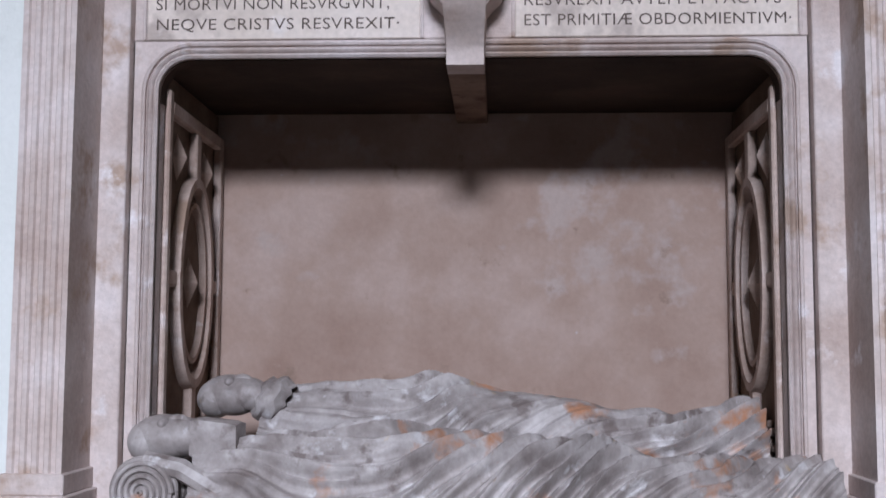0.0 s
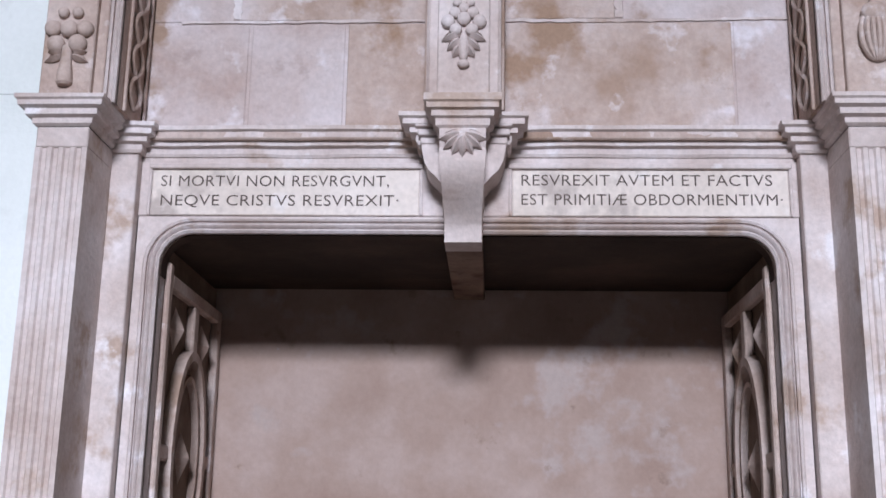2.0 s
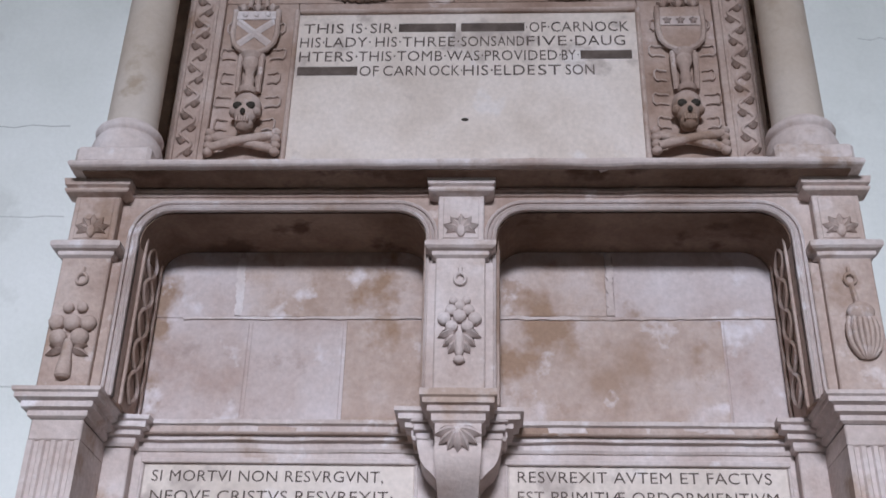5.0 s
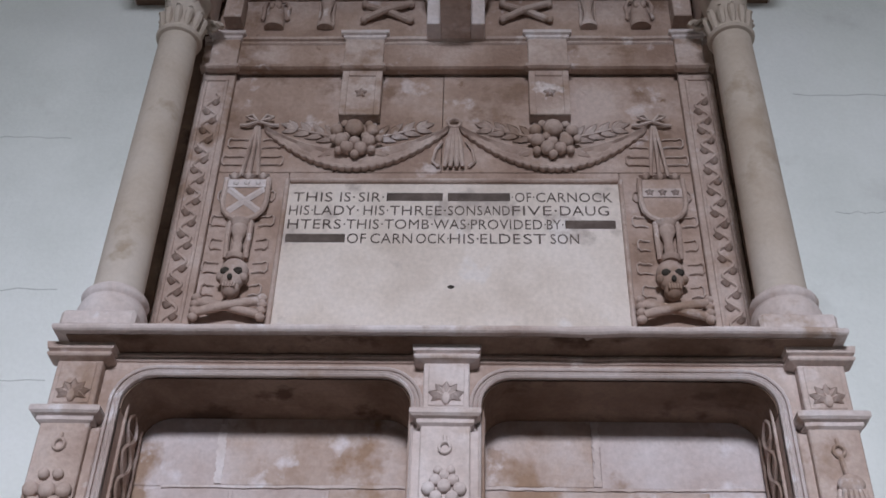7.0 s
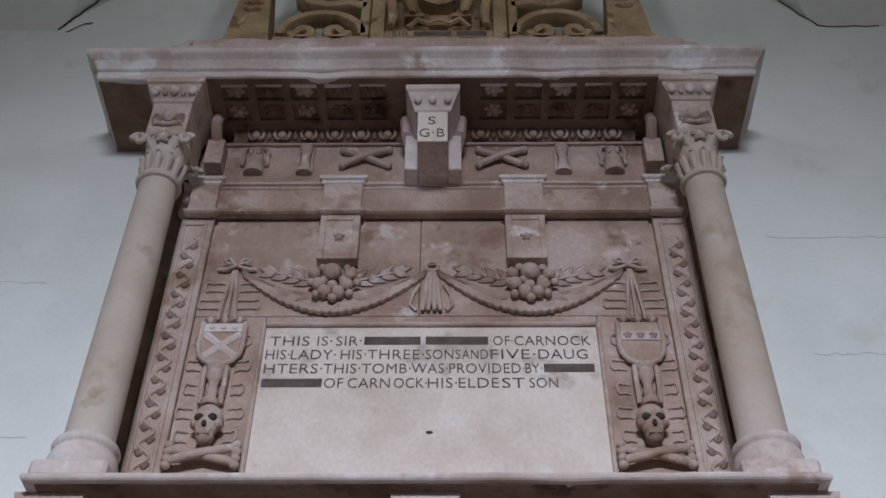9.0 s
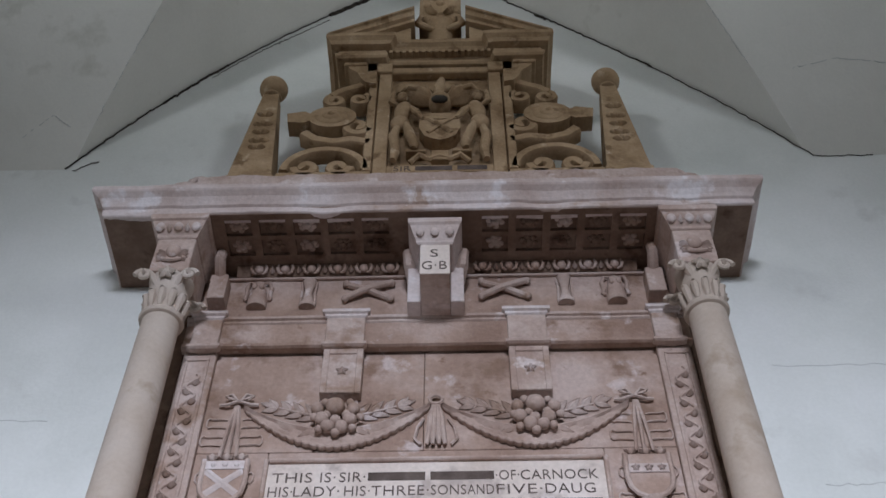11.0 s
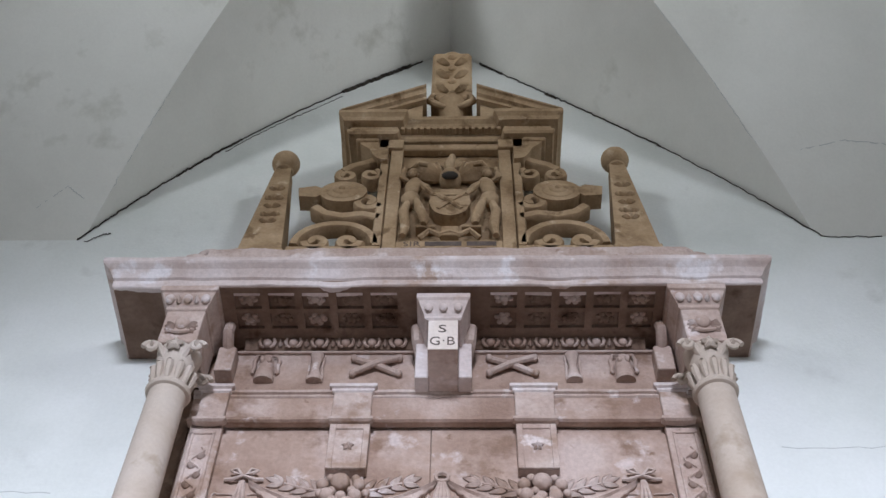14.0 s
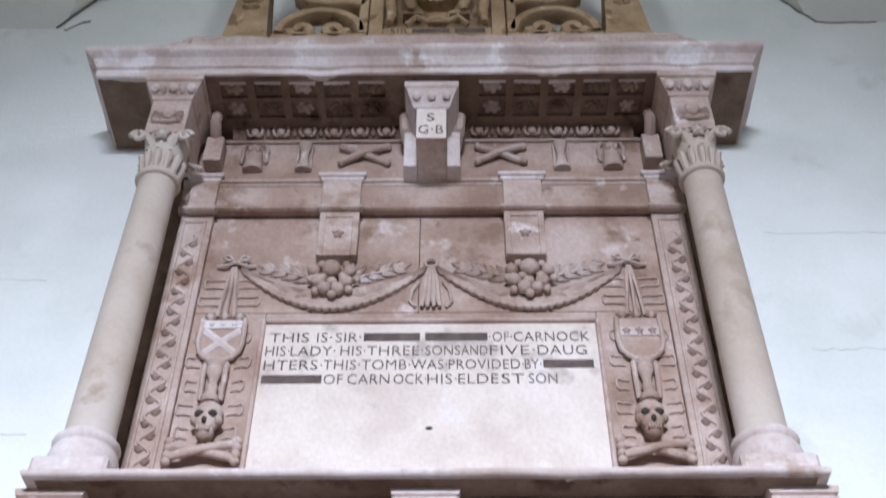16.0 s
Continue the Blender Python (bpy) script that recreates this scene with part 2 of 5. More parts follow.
def frame_strip(bm, path, width, y_back, y_front, bead=0.0):
    """A flat band of the given width outside a path of (x, z), with depth; bead rounds it forward."""
    pts = [Vector(p) for p in path]
    prof = [(0, y_back), (0, y_front), (width * 0.5, y_front - bead), (width, y_front), (width, y_back)]
    rings = []
    for i, p in enumerate(pts):
        d = (pts[min(i + 1, len(pts) - 1)] - pts[max(i - 1, 0)]).normalized()
        n = Vector((-d.y, d.x))
        rings.append([bm.verts.new((p.x + n.x * o, y, p.y + n.y * o)) for o, y in prof])
    for a, b in zip(rings, rings[1:]):
        for i in range(len(prof)):
            j = (i + 1) % len(prof)
            bm.faces.new((a[i], a[j], b[j], b[i]))
    bm.faces.new(rings[0])
    bm.faces.new(rings[-1][::-1])


def sheet_with_opening(bm, x0, x1, z0, z1, path, y_front, y_back, extra=0.0):
    """The flat of a wall round an opening that starts at the bottom: left, right and the spandrel over it; path as opening_path gives it."""
    (xa, zb), (xb, _) = path[0], path[-1]
    outer = [(x0, zb)] + [(x0 + (x1 - x0) * (p[0] - xa) / (xb - xa), z1) for p in path[1:-1]] + [(x1, zb)]
    rows = []
    for p, q in zip(path, outer):
        rows.append([bm.verts.new((p[0], y_back, p[1])), bm.verts.new((p[0], y_front, p[1])), bm.verts.new((q[0], y_front, q[1])), bm.verts.new((q[0], y_back, q[1]))])
    for a, b in zip(rows, rows[1:]):
        for i in range(4):
            j = (i + 1) % 4
            bm.faces.new((a[i], a[j], b[j], b[i]))
    ca = [bm.verts.new((x0, y, z1)) for y in (y_front, y_back)]
    cb = [bm.verts.new((x1, y, z1)) for y in (y_front, y_back)]
    bm.faces.new((rows[0][2], ca[0], rows[1][2]))
    bm.faces.new((rows[-1][2], rows[-2][2], cb[0]))
    bm.faces.new(rows[0])
    bm.faces.new(rows[-1][::-1])


def lettering(name, text, x, y, z, height, width, parent, mat):
    """Words cut on a face that looks towards -y: baseline start at x, z; fitted to a width."""
    cu = bpy.data.curves.new(name, "FONT")
    cu.body, cu.size, cu.extrude, cu.resolution_u, cu.space_character, cu.offset = text, 1.0, 0.002, 3, 1.04, -0.004
    tmp = bpy.data.objects.new(name, cu)
    scene.collection.objects.link(tmp)
    bpy.context.view_layer.update()
    me = bpy.data.meshes.new_from_object(tmp.evaluated_get(bpy.context.evaluated_depsgraph_get()))
    bpy.data.objects.remove(tmp)
    co = np.empty(len(me.vertices) * 3)
    me.vertices.foreach_get("co", co)
    co = co.reshape(-1, 3)
    lo, hi = co.min(0), co.max(0)
    cap = 0.7
    new_co = np.stack([x + (co[:, 0] - lo[0]) / (hi[0] - lo[0]) * width, np.where(co[:, 2] > 0, y - 0.0015, y + 0.003), z + co[:, 1] / cap * height], 1)
    me.vertices.foreach_set("co", new_co.ravel())
    me.materials.clear()
    me.materials.append(mat)
    me.update()
    ob = new(name, me)
    ob.parent = parent
    ob.matrix_parent_inverse = at_world(parent).inverted()
    return ob


def lumps(name, dims, mat, parent, seg=10, label=""):
    """Each rounded lump a part of its own."""
    for d in dims:
        m = bmesh.new()
        blob(m, *d, seg)
        part(name, m, mat, parent, label, smooth=True)


def leaves(name, dims, mat, parent):
    for d in dims:
        m = bmesh.new()
        leaf(m, *d)
        part(name, m, mat, parent, smooth=True)


# ---- the room ----
WALL_Y = 0.06
m = bmesh.new()
# gable wall with the recess for the tomb
GA, GE, GX = 8.98, 6.60, 2.03


def gable(x):
    """Height of the bowed edge where the gable wall meets its ceiling; the two sides bow unevenly."""
    a = abs(x)
    return GA - 0.895 * a - 0.0674 * a ** 3 + (0.05 if x < 0 else -0.09) * math.sin(math.pi * min(a, GX) / GX)


def wall_quad(bm, pts):
    outline(bm, pts, WALL_Y, 1.1)


GABLE_X = [GX * k / 24 for k in range(25)]
wall_quad(m, [(-6, 0), (-0.99, 0), (-0.99, GE), (-6, GE)])
wall_quad(m, [(0.99, 0), (6, 0), (6, GE), (0.99, GE)])
wall_quad(m, [(-0.99, 0), (0.99, 0), (0.99, 0.9), (-0.99, 0.9)])
wall_quad(m, [(-0.99, 2.42), (0.99, 2.42), (0.99, GE), (-0.99, GE)])
wall_quad(m, [(-x, gable(-x)) for x in GABLE_X[::-1]] + [(x, gable(x)) for x in GABLE_X[1:]])
tagged(part("wall_north", m, PLASTER), "white limewashed gable wall behind the tomb", "wall", kind="structure")

m = bmesh.new()


def slab_over(bm, pts, up=0.15):
    """A ceiling slab over the polygon pts."""
    lo = [bm.verts.new(p) for p in pts]
    hi = [bm.verts.new((x, y, z + up)) for x, y, z in pts]
    bm.faces.new(lo)
    bm.faces.new(hi[::-1])
    for i in range(len(pts)):
        j = (i + 1) % len(pts)
        bm.faces.new((lo[i], hi[i], hi[j], lo[j]))


# a bowed cell over the gable rises gently until it meets the main ceiling, which climbs away from the wall and then lies flat
YB, RISE, CLIMB, TOP = -13.3, 0.35, 1.6, 10.2
WY = WALL_Y + 0.05
YT = WY - (TOP - GE) / CLIMB


def under_ceiling(x, y):
    """Height of the ceiling's underside."""
    return min(TOP, max(GE + CLIMB * (WY - y), gable(x) + RISE * (WY - y) if abs(x) < GX else 0))


def fold_y(x):
    """Where the cell over the gable meets the main ceiling."""
    return WY - max(0, gable(x) - GE) / (CLIMB - RISE)


for s in (-1, 1):
    for xa, xb in zip(GABLE_X, GABLE_X[1:]):
        xa, xb = s * xa, s * xb
        za, zb, fa, fb = gable(xa), gable(xb), fold_y(xa), fold_y(xb)
        ha, hb = za + RISE * (WY - fa), zb + RISE * (WY - fb)
        slab_over(m, [(xa, WY, za), (xb, WY, zb), (xb, fb, hb), (xa, fa, ha)])
        slab_over(m, [(xa, fa, ha), (xb, fb, hb), (xb, YT, TOP), (xa, YT, TOP)])
    slab_over(m, [(s * GX, WY, GE), (s * 6.3, WY, GE), (s * 6.3, YT, TOP), (s * GX, YT, TOP)])
slab_over(m, [(-6.3, YT, TOP), (6.3, YT, TOP), (6.3, YB, TOP), (-6.3, YB, TOP)])
tagged(part("ceiling", m, CEIL), "grey-white plaster ceiling folded round the gable", "ceiling", kind="structure")
tagged(part("floor", boxes((-6.2, 6.2, YB, 1.1, -0.15, 0), bevel=0), FLOOR), "worn grey stone floor", "floor", kind="structure")
# unseen white side walls bounce light; openings are added for the fill lamps
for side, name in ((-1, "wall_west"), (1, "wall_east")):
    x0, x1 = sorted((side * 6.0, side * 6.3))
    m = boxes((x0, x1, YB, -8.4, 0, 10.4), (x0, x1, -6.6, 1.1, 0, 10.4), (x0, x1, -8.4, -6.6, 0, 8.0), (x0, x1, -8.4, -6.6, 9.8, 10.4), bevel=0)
    tagged(part(name, m, PLASTER), "limewashed side wall with an added opening for a fill lamp", "wall", kind="structure")
WX0, WX1, WZ0, WZ1 = -1.6, 1.2, 5.65, 7.15
tagged(part("wall_south", boxes((-6, WX0, YB, YB + 0.3, 0, 10.4), (WX1, 6, YB, YB + 0.3, 0, 10.4), (WX0, WX1, YB, YB + 0.3, 0, WZ0), (WX0, WX1, YB, YB + 0.3, WZ1, 10.4), bevel=0), DIM), "dim stone wall with a tall window opening", "wall", kind="structure")

# ---- the tomb, from the recess upwards ----
# lower tier: surround of the recess
surround = thing("niche_surround", (0, 0, 0.9), "pale pink sandstone surround of the tomb recess with moulded edge", "tomb surround")
HALF, NT, NB = 0.95, 2.402, 0.95
path = opening_path(-HALF, HALF, NT, NB, 0.1)
m = bmesh.new()
sheet_with_opening(m, -1.03, 1.03, NB, 2.46, path, 0.0, 0.06)
part("frame", m, PALE, surround)
m = bmesh.new()
frame_strip(m, path, 0.014, 0.01, -0.014, 0.008)
frame_strip(m, opening_path(-HALF - 0.016, HALF + 0.016, NT + 0.016, NB, 0.115), 0.02, 0.01, -0.006, 0.012)
frame_strip(m, opening_path(-HALF - 0.04, HALF + 0.04, NT + 0.04, NB, 0.14), 0.012, 0.01, -0.014, 0.005)
part("edge_moulding", m, PALE, surround, smooth=True)
for s in (-1, 1):
    part("back_strip", boxes(tuple(sorted((s * 1.035, s * 1.125))) + (-0.04, 0.06, 0.9, 2.675)), PALE, surround)

recess = thing("tomb_recess", (0, 0.4, 0.9), "deep smooth plastered recess with shade coloured in under its lintel", "recess")
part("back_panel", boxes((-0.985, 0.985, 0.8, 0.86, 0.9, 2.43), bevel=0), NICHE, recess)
# soffit and inner edge hold the lintel's shade in their colour
part("soffit", boxes((-0.985, 0.985, 0.062, 0.8, 2.398, 2.44), bevel=0), SOFFIT_SHADE, recess)
m = bmesh.new()
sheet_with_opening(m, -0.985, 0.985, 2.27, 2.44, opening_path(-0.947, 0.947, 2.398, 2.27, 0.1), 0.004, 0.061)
part("inner_edge", m, SOFFIT_SHADE, recess)
part("soffit_rib", boxes((-0.058, 0.058, -0.02, 0.8, 2.36, 2.404)), STAIN_SHADE, recess)
part("recess_floor", boxes((-0.97, 0.97, -0.02, 0.8, 0.86, 0.95), bevel=0), STONE, recess)


def jamb(s):
    """Side of the recess with a carved grille of bars, an oval ring and pointed bosses."""
    ob = thing("carved_jamb", (s * 0.95, 0.4, 0.95), "dark recess side carved with an oval and straight bands", "carved panel", "recess sides")
    X = s * 0.966
    f = X - s * 0.03
    # panel ground is darker brown than the raised bands
    part("jamb_slab", boxes(tuple(sorted((X, X + s * 0.03))) + (0.06, 0.8, 0.95, 2.39), bevel=0), DARK_BROWN, ob)
    def band(y0, y1, z0, z1, d=0.03):
        b = boxes(tuple(sorted((X, X - s * d))) + (y0, y1, z0, z1), bevel=0.006)
        part("band", b, STONE, ob)
    band(0.075, 0.115, 0.95, 2.33)
    band(0.735, 0.785, 0.95, 2.30)
    band(0.115, 0.735, 2.25, 2.30)
    band(0.115, 0.22, 1.71, 1.76, 0.025)
    band(0.65, 0.735, 1.71, 1.76, 0.025)
    band(0.40, 0.46, 2.07, 2.25)
    band(0.40, 0.46, 0.95, 1.40)
    for rr, w, d in ((0.2, 0.022, 0.035), (0.155, 0.012, 0.024)):
        m = bmesh.new()
        n = 36
        rings = []
        for i in range(n):
            a = 2 * math.pi * i / n
            rings.append([m.verts.new((X - s * h, 0.43 + (rr + o) * math.cos(a), 1.735 + (rr * 1.72 + o) * math.sin(a))) for o, h in ((-w, 0), (-w * 0.7, d), (w * 0.7, d), (w, 0))])
        for i in range(n):
            a, b = rings[i], rings[(i + 1) % n]
            for j in range(3):
                m.faces.new((a[j], a[j + 1], b[j + 1], b[j]))
        part("oval_ring", m, STONE, ob, smooth=True)
    for y, z, r in ((0.43, 1.735, 0.055), (0.26, 2.14, 0.05), (0.6, 2.14, 0.05)):
        m = bmesh.new()
        q = [m.verts.new((X, y + a * r, z + b * r * 1.6)) for a, b in ((-1, 0), (0, 1), (1, 0), (0, -1))]
        tip = m.verts.new((X - s * 0.035, y, z))
        for i in range(4):
            m.faces.new((q[i], q[(i + 1) % 4], tip))
        part("boss", m, STONE, ob)
    for y in (0.24, 0.62):
        m = bmesh.new()
        for k in range(14):
            a = k * 0.75
            blob(m, X - s * 0.012, y + (0.07 - 0.0045 * k) * math.cos(a), 1.2 + (0.09 - 0.005 * k) * math.sin(a), 0.014, 0.016, 0.016, 6)
        part("scroll", m, STONE, ob)


jamb(-1)
jamb(1)

# chest that carries the two figures
chest = thing("tomb_chest", (0, -0.1, 0), "stone tomb chest under the reclining figures", "tomb chest")
part("chest_body", boxes((-1.02, 1.02, -0.3, 0.1, 0, 0.98)), STONE, chest)
part("chest_slab", boxes((-1.03, 1.03, -0.34, 0.1, 0.98, 1.03), bevel=0.012), PALE, chest)
bench = thing("raised_bench", (0, 0.45, 0.95), "raised stone bench at the rear of the recess", "bench")
part("bench_slab", boxes((-0.93, 0.93, 0.2, 0.8, 0.952, 1.12), bevel=0.01), STONE, bench)


def figure(label, x0, x1, yc, base, half, tops, seed, head_z, head_y, beard, pleats):
    """A reclining draped figure as one plain mesh: smooth head, squared beard or ruff, long pleated robe to the feet."""
    m = bmesh.new()
    nx, na = 420, 130
    xs0 = x0 + 0.2
    rows = []
    for i in range(nx + 1):
        u = i / nx
        x = xs0 + (x1 - xs0) * u
        k = u * (len(tops) - 1)
        j = min(int(k), len(tops) - 2)
        f = k - j
        f = f * f * (3 - 2 * f)
        h = tops[j] * (1 - f) + tops[j + 1] * f
        w = half * (0.9 + 0.16 * math.sin(math.pi * min(1, u * 1.5)) + 0.12 * max(0, u - 0.8) * 5)
        row = []
        for a in range(na + 1):
            t = math.pi * a / na
            ca, sa = math.cos(t), math.sin(t)
            y, z = yc - w * math.copysign(abs(ca) ** 0.75, ca), base + h * max(0, sa) ** 0.7
            p = Vector((x * 1.1 + seed, y, z * 0.6))
            # pleats fall forwards from the breast, then sweep back up towards the feet
            warp = 1.3 * noise.noise(p * 1.7) + 0.5 * noise.noise(p * 4.4)
            run = -16 * x - 9.5 * math.log(math.cosh((x + 0.25) / 0.25))
            ph = 15 * t + run * pleats + 4.6 * warp
            ridge = (0.5 + 0.5 * math.sin(ph)) ** 3.4
            second = (0.5 + 0.5 * math.sin(2.1 * ph + 4.5 * noise.noise(p * 3.0 + Vector((4, 1, 7))))) ** 4
            amp = 0.03 * min(1, max(0.1, 0.5 + 1.5 * noise.noise(p * 2.2 + Vector((9, 3, 0)))))
            d = amp * (ridge * 1.3 + second * 0.5) + 0.016 * noise.noise(p * 3.3) + 0.003 * noise.noise(p * 21) - 0.01
            row.append(m.verts.new((x, y - ca * d, z + (sa * d * 1.3 if sa > 0.02 else 0))))
        rows.append(row)
    for p, q in zip(rows, rows[1:]):
        for a in range(na):
            m.faces.new((p[a], p[a + 1], q[a + 1], q[a]))
    m.faces.new(rows[0])
    m.faces.new(rows[-1][::-1])
    # head laid back: crown, cheeks, and plain ridges for brow and nose
    for dx, dy, dz, rx, ry, rz, turn in ((0.10, 0.0, 0.0, 0.10, 0.085, 0.066, 4), (0.15, -0.01, 0.004, 0.085, 0.07, 0.056, 8), (0.05, 0.01, -0.012, 0.062, 0.092, 0.062, 0),
                                         (0.104, -0.03, 0.042, 0.02, 0.05, 0.02, 20), (0.145, -0.028, 0.046, 0.034, 0.014, 0.022, 10)):
        blob(m, x0 + dx, head_y + dy, head_z + dz, rx, ry, rz, 20, turn=turn)
    if beard:
        block = [(0.185, 0.058, 0.05, -0.045), (0.21, 0.066, 0.054, -0.052), (0.25, 0.068, 0.05, -0.056), (0.30, 0.066, 0.044, -0.058), (0.318, 0.062, 0.038, -0.055), (0.318, 0.02, 0.0, -0.02)]
        rings = [[m.verts.new((x0 + dx, head_y - 0.01 + w * a, head_z + (up if b > 0 else dn) + 0.006 * (1 - a * a))) for a, b in ((-1, -1), (-1, 1), (-0.6, 1), (-0.2, 1), (0.2, 1), (0.6, 1), (1, 1), (1, -1))] for dx, w, up, dn in block]
        n = 8
    else:
        n = 28
        rings = [[m.verts.new((x0 + dx + 0.02 * math.sin(2 * math.pi * k / n) + 0.006 * math.cos(14 * math.pi * k / n), head_y + r * 1.1 * math.cos(2 * math.pi * k / n), head_z - 0.012 + r * 0.85 * math.sin(2 * math.pi * k / n))) for k in range(n)] for dx, r in ((0.19, 0.05), (0.20, 0.078), (0.215, 0.086), (0.228, 0.076), (0.24, 0.084), (0.262, 0.088), (0.275, 0.07), (0.29, 0.05))]
    for p, q in zip(rings, rings[1:]):
        for k in range(n):
            m.faces.new((p[k], p[(k + 1) % n], q[(k + 1) % n], q[k]))
    return tagged(part("reclining_statue", m, MARBLE, None, smooth=True), label, "statue")


figure("rust-stained white alabaster figure in a pleated robe, lying in front", -0.955, 1.02, -0.12, 1.02, 0.2, [0.20, 0.235, 0.24, 0.21, 0.225, 0.205, 0.175, 0.145, 0.19], 1.7, 1.255, -0.15, True, 1.5)
figure("grey alabaster figure in a pleated robe, lying at the rear", -0.86, 0.93, 0.33, 1.11, 0.18, [0.255, 0.29, 0.275, 0.275, 0.265, 0.25, 0.20, 0.155, 0.195], 5.2, 1.362, 0.24, False, 0.95)


def cushion(x, y, z, label):
    m = bmesh.new()
    rope(m, [(x, y - 0.16 + 0.02 * i, z) for i in range(25)], 0.085, 20)
    for r0, w in ((0.084, 0.008), (0.066, 0.006)):
        rope(m, [(x + (r0 - 0.00072 * k) * math.cos(k * 0.26), y - 0.164, z + (r0 - 0.00072 * k) * math.sin(k * 0.26)) for k in range(100)], w, 6)
    for r in (0.02, 0.1, 0.2, 0.29, 0.38):
        rope(m, [(x + 0.088 * math.cos(2 * math.pi * k / 24), y - 0.155 + r, z + 0.088 * math.sin(2 * math.pi * k / 24)) for k in range(25)], 0.009, 6)
    # loose turned-over edge that runs off under the shoulder
    rope(m, [(x + 0.0, y - 0.14, z + 0.082), (x + 0.1, y - 0.13, z + 0.06), (x + 0.2, y - 0.12, z + 0.0), (x + 0.28, y - 0.11, z - 0.05)], 0.03, 8)
    return tagged(part("rolled_cushion", m, MARBLE, None, smooth=True), label, "cushion")


cushion(-0.875, -0.15, 1.118, "carved stone rolled cushion with a spiral end under the head")

# fluted pilasters
def pilaster(s):
    ob = thing("fluted_pilaster", (s * 1.19, -0.1, 0), "pale sandstone fluted pilaster with stepped cap, beside the recess", "pilaster", "pilasters of the tomb")
    xa, xb = sorted((s * 1.117, s * 1.275))
    # shaft with three shallow flutes
    m = bmesh.new()
    pts = [(xa, WALL_Y), (xa, -0.26)]
    w = xb - xa
    for k in range(4):
        c = xa + w * (0.17 + 0.22 * k)
        pts += [(c - 0.011, -0.26), (c - 0.006, -0.252), (c + 0.006, -0.252), (c + 0.011, -0.26)]
    pts += [(xb, -0.26), (xb, WALL_Y)]
    lo = [m.verts.new((x, y, 1.16)) for x, y in pts]
    hi = [m.verts.new((x, y, 2.60)) for x, y in pts]
    for i in range(len(pts) - 1):
        m.faces.new((lo[i], lo[i + 1], hi[i + 1], hi[i]))
    m.faces.new(hi)
    m.faces.new(lo[::-1])
    part("shaft", m, PALE, ob)
    part("neck", boxes((xa, xb, -0.26, WALL_Y, 2.60, 2.665)), PALE, ob)
    part("base", boxes((xa - 0.012, xb + 0.012, -0.275, WALL_Y, 1.10, 1.16), (xa - 0.025, xb + 0.025, -0.29, WALL_Y, 1.0, 1.10), (xa - 0.03, xb + 0.03, -0.3, WALL_Y, 0, 1.0)), PALE, ob)
    prof = [(-0.05, 2.665), (0.0, 2.665), (0.012, 2.672), (0.012, 2.688), (0.03, 2.694), (0.03, 2.712), (0.048, 2.718), (0.048, 2.733), (0.056, 2.738), (0.056, 2.75), (-0.05, 2.75)]
    part("cap_core", boxes((xa, xb, -0.26, WALL_Y, 2.665, 2.75), bevel=0), PALE, ob)
    part("cap", mould(prof, [(xa, WALL_Y), (xa, -0.26), (xb, -0.26), (xb, WALL_Y)]), PALE, ob)
    return ob


pilaster(-1)
pilaster(1)

# lintel with the two inscriptions
lintel = thing("inscribed_lintel", (0, 0, 2.46), "pale pink lintel with two white inscribed panels and stepped moulding", "lintel")
part("lintel_block", boxes((-1.034, 1.034, 0.0, 0.06, 2.462, 2.66)), PALE, lintel)
steps = [(-0.05, 2.655), (0.006, 2.655), (0.012, 2.664), (0.012, 2.682), (0.03, 2.686), (0.03, 2.703), (0.05, 2.707), (0.05, 2.724), (0.062, 2.729), (0.062, 2.742), (-0.05, 2.742)]
line = [(-1.13, -0.045), (-1.03, -0.045), (-1.03, 0.0), (-0.135, 0.0), (-0.135, -0.12), (0.135, -0.12), (0.135, 0.0), (1.03, 0.0), (1.03, -0.045), (1.13, -0.045)]
part("stepped_moulding", mould(steps, line, rough=0.004, step=0.04), PALE, lintel)
part("sill", boxes((-1.115, 1.115, -0.05, 0.06, 2.70, 2.745)), STONE, lintel)
for (xa, xb), lines in (((-0.993, -0.142), (("SI MORTVI NON RESVRGVNT,", -0.965, 2.558, 0.727), ("NEQVE CRISTVS RESVREXIT·", -0.962, 2.494, 0.755))),
                        ((0.15, 1.004), (("RESVREXIT AVTEM ET FACTVS", 0.178, 2.562, 0.776), ("EST PRIMITIÆ OBDORMIENTIVM·", 0.178, 2.499, 0.805)))):
    panel = part("inscription_panel", boxes((xa, xb, -0.006, 0.0, 2.463, 2.612), bevel=0.003), TABLET, lintel, "white panel with dark Latin capitals")
    m = bmesh.new()
    for d in ((xa - 0.012, xb + 0.012, -0.014, 0.0, 2.616, 2.634), (xa - 0.012, xa - 0.002, -0.01, 0.0, 2.463, 2.616), (xb + 0.002, xb + 0.012, -0.01, 0.0, 2.463, 2.616)):
        box(m, *d, bevel=0.003)
    part("panel_border", m, PALE, lintel)
    for text, x, z, w in lines:
        lettering("lettering", text, x, -0.006, z, 0.036, w, panel, INK)

# console under the middle pier
console = thing("scroll_console", (0, -0.1, 2.36), "pale stone scroll console with shell ornament under the middle pier", "console")
m = bmesh.new()
side = [(0.0, 2.66), (-0.27, 2.66), (-0.275, 2.63), (-0.26, 2.60), (-0.27, 2.57), (-0.26, 2.53), (-0.225, 2.49), (-0.185, 2.46), (-0.15, 2.43), (-0.125, 2.405), (-0.115, 2.39), (-0.115, 2.35), (0.0, 2.35)]
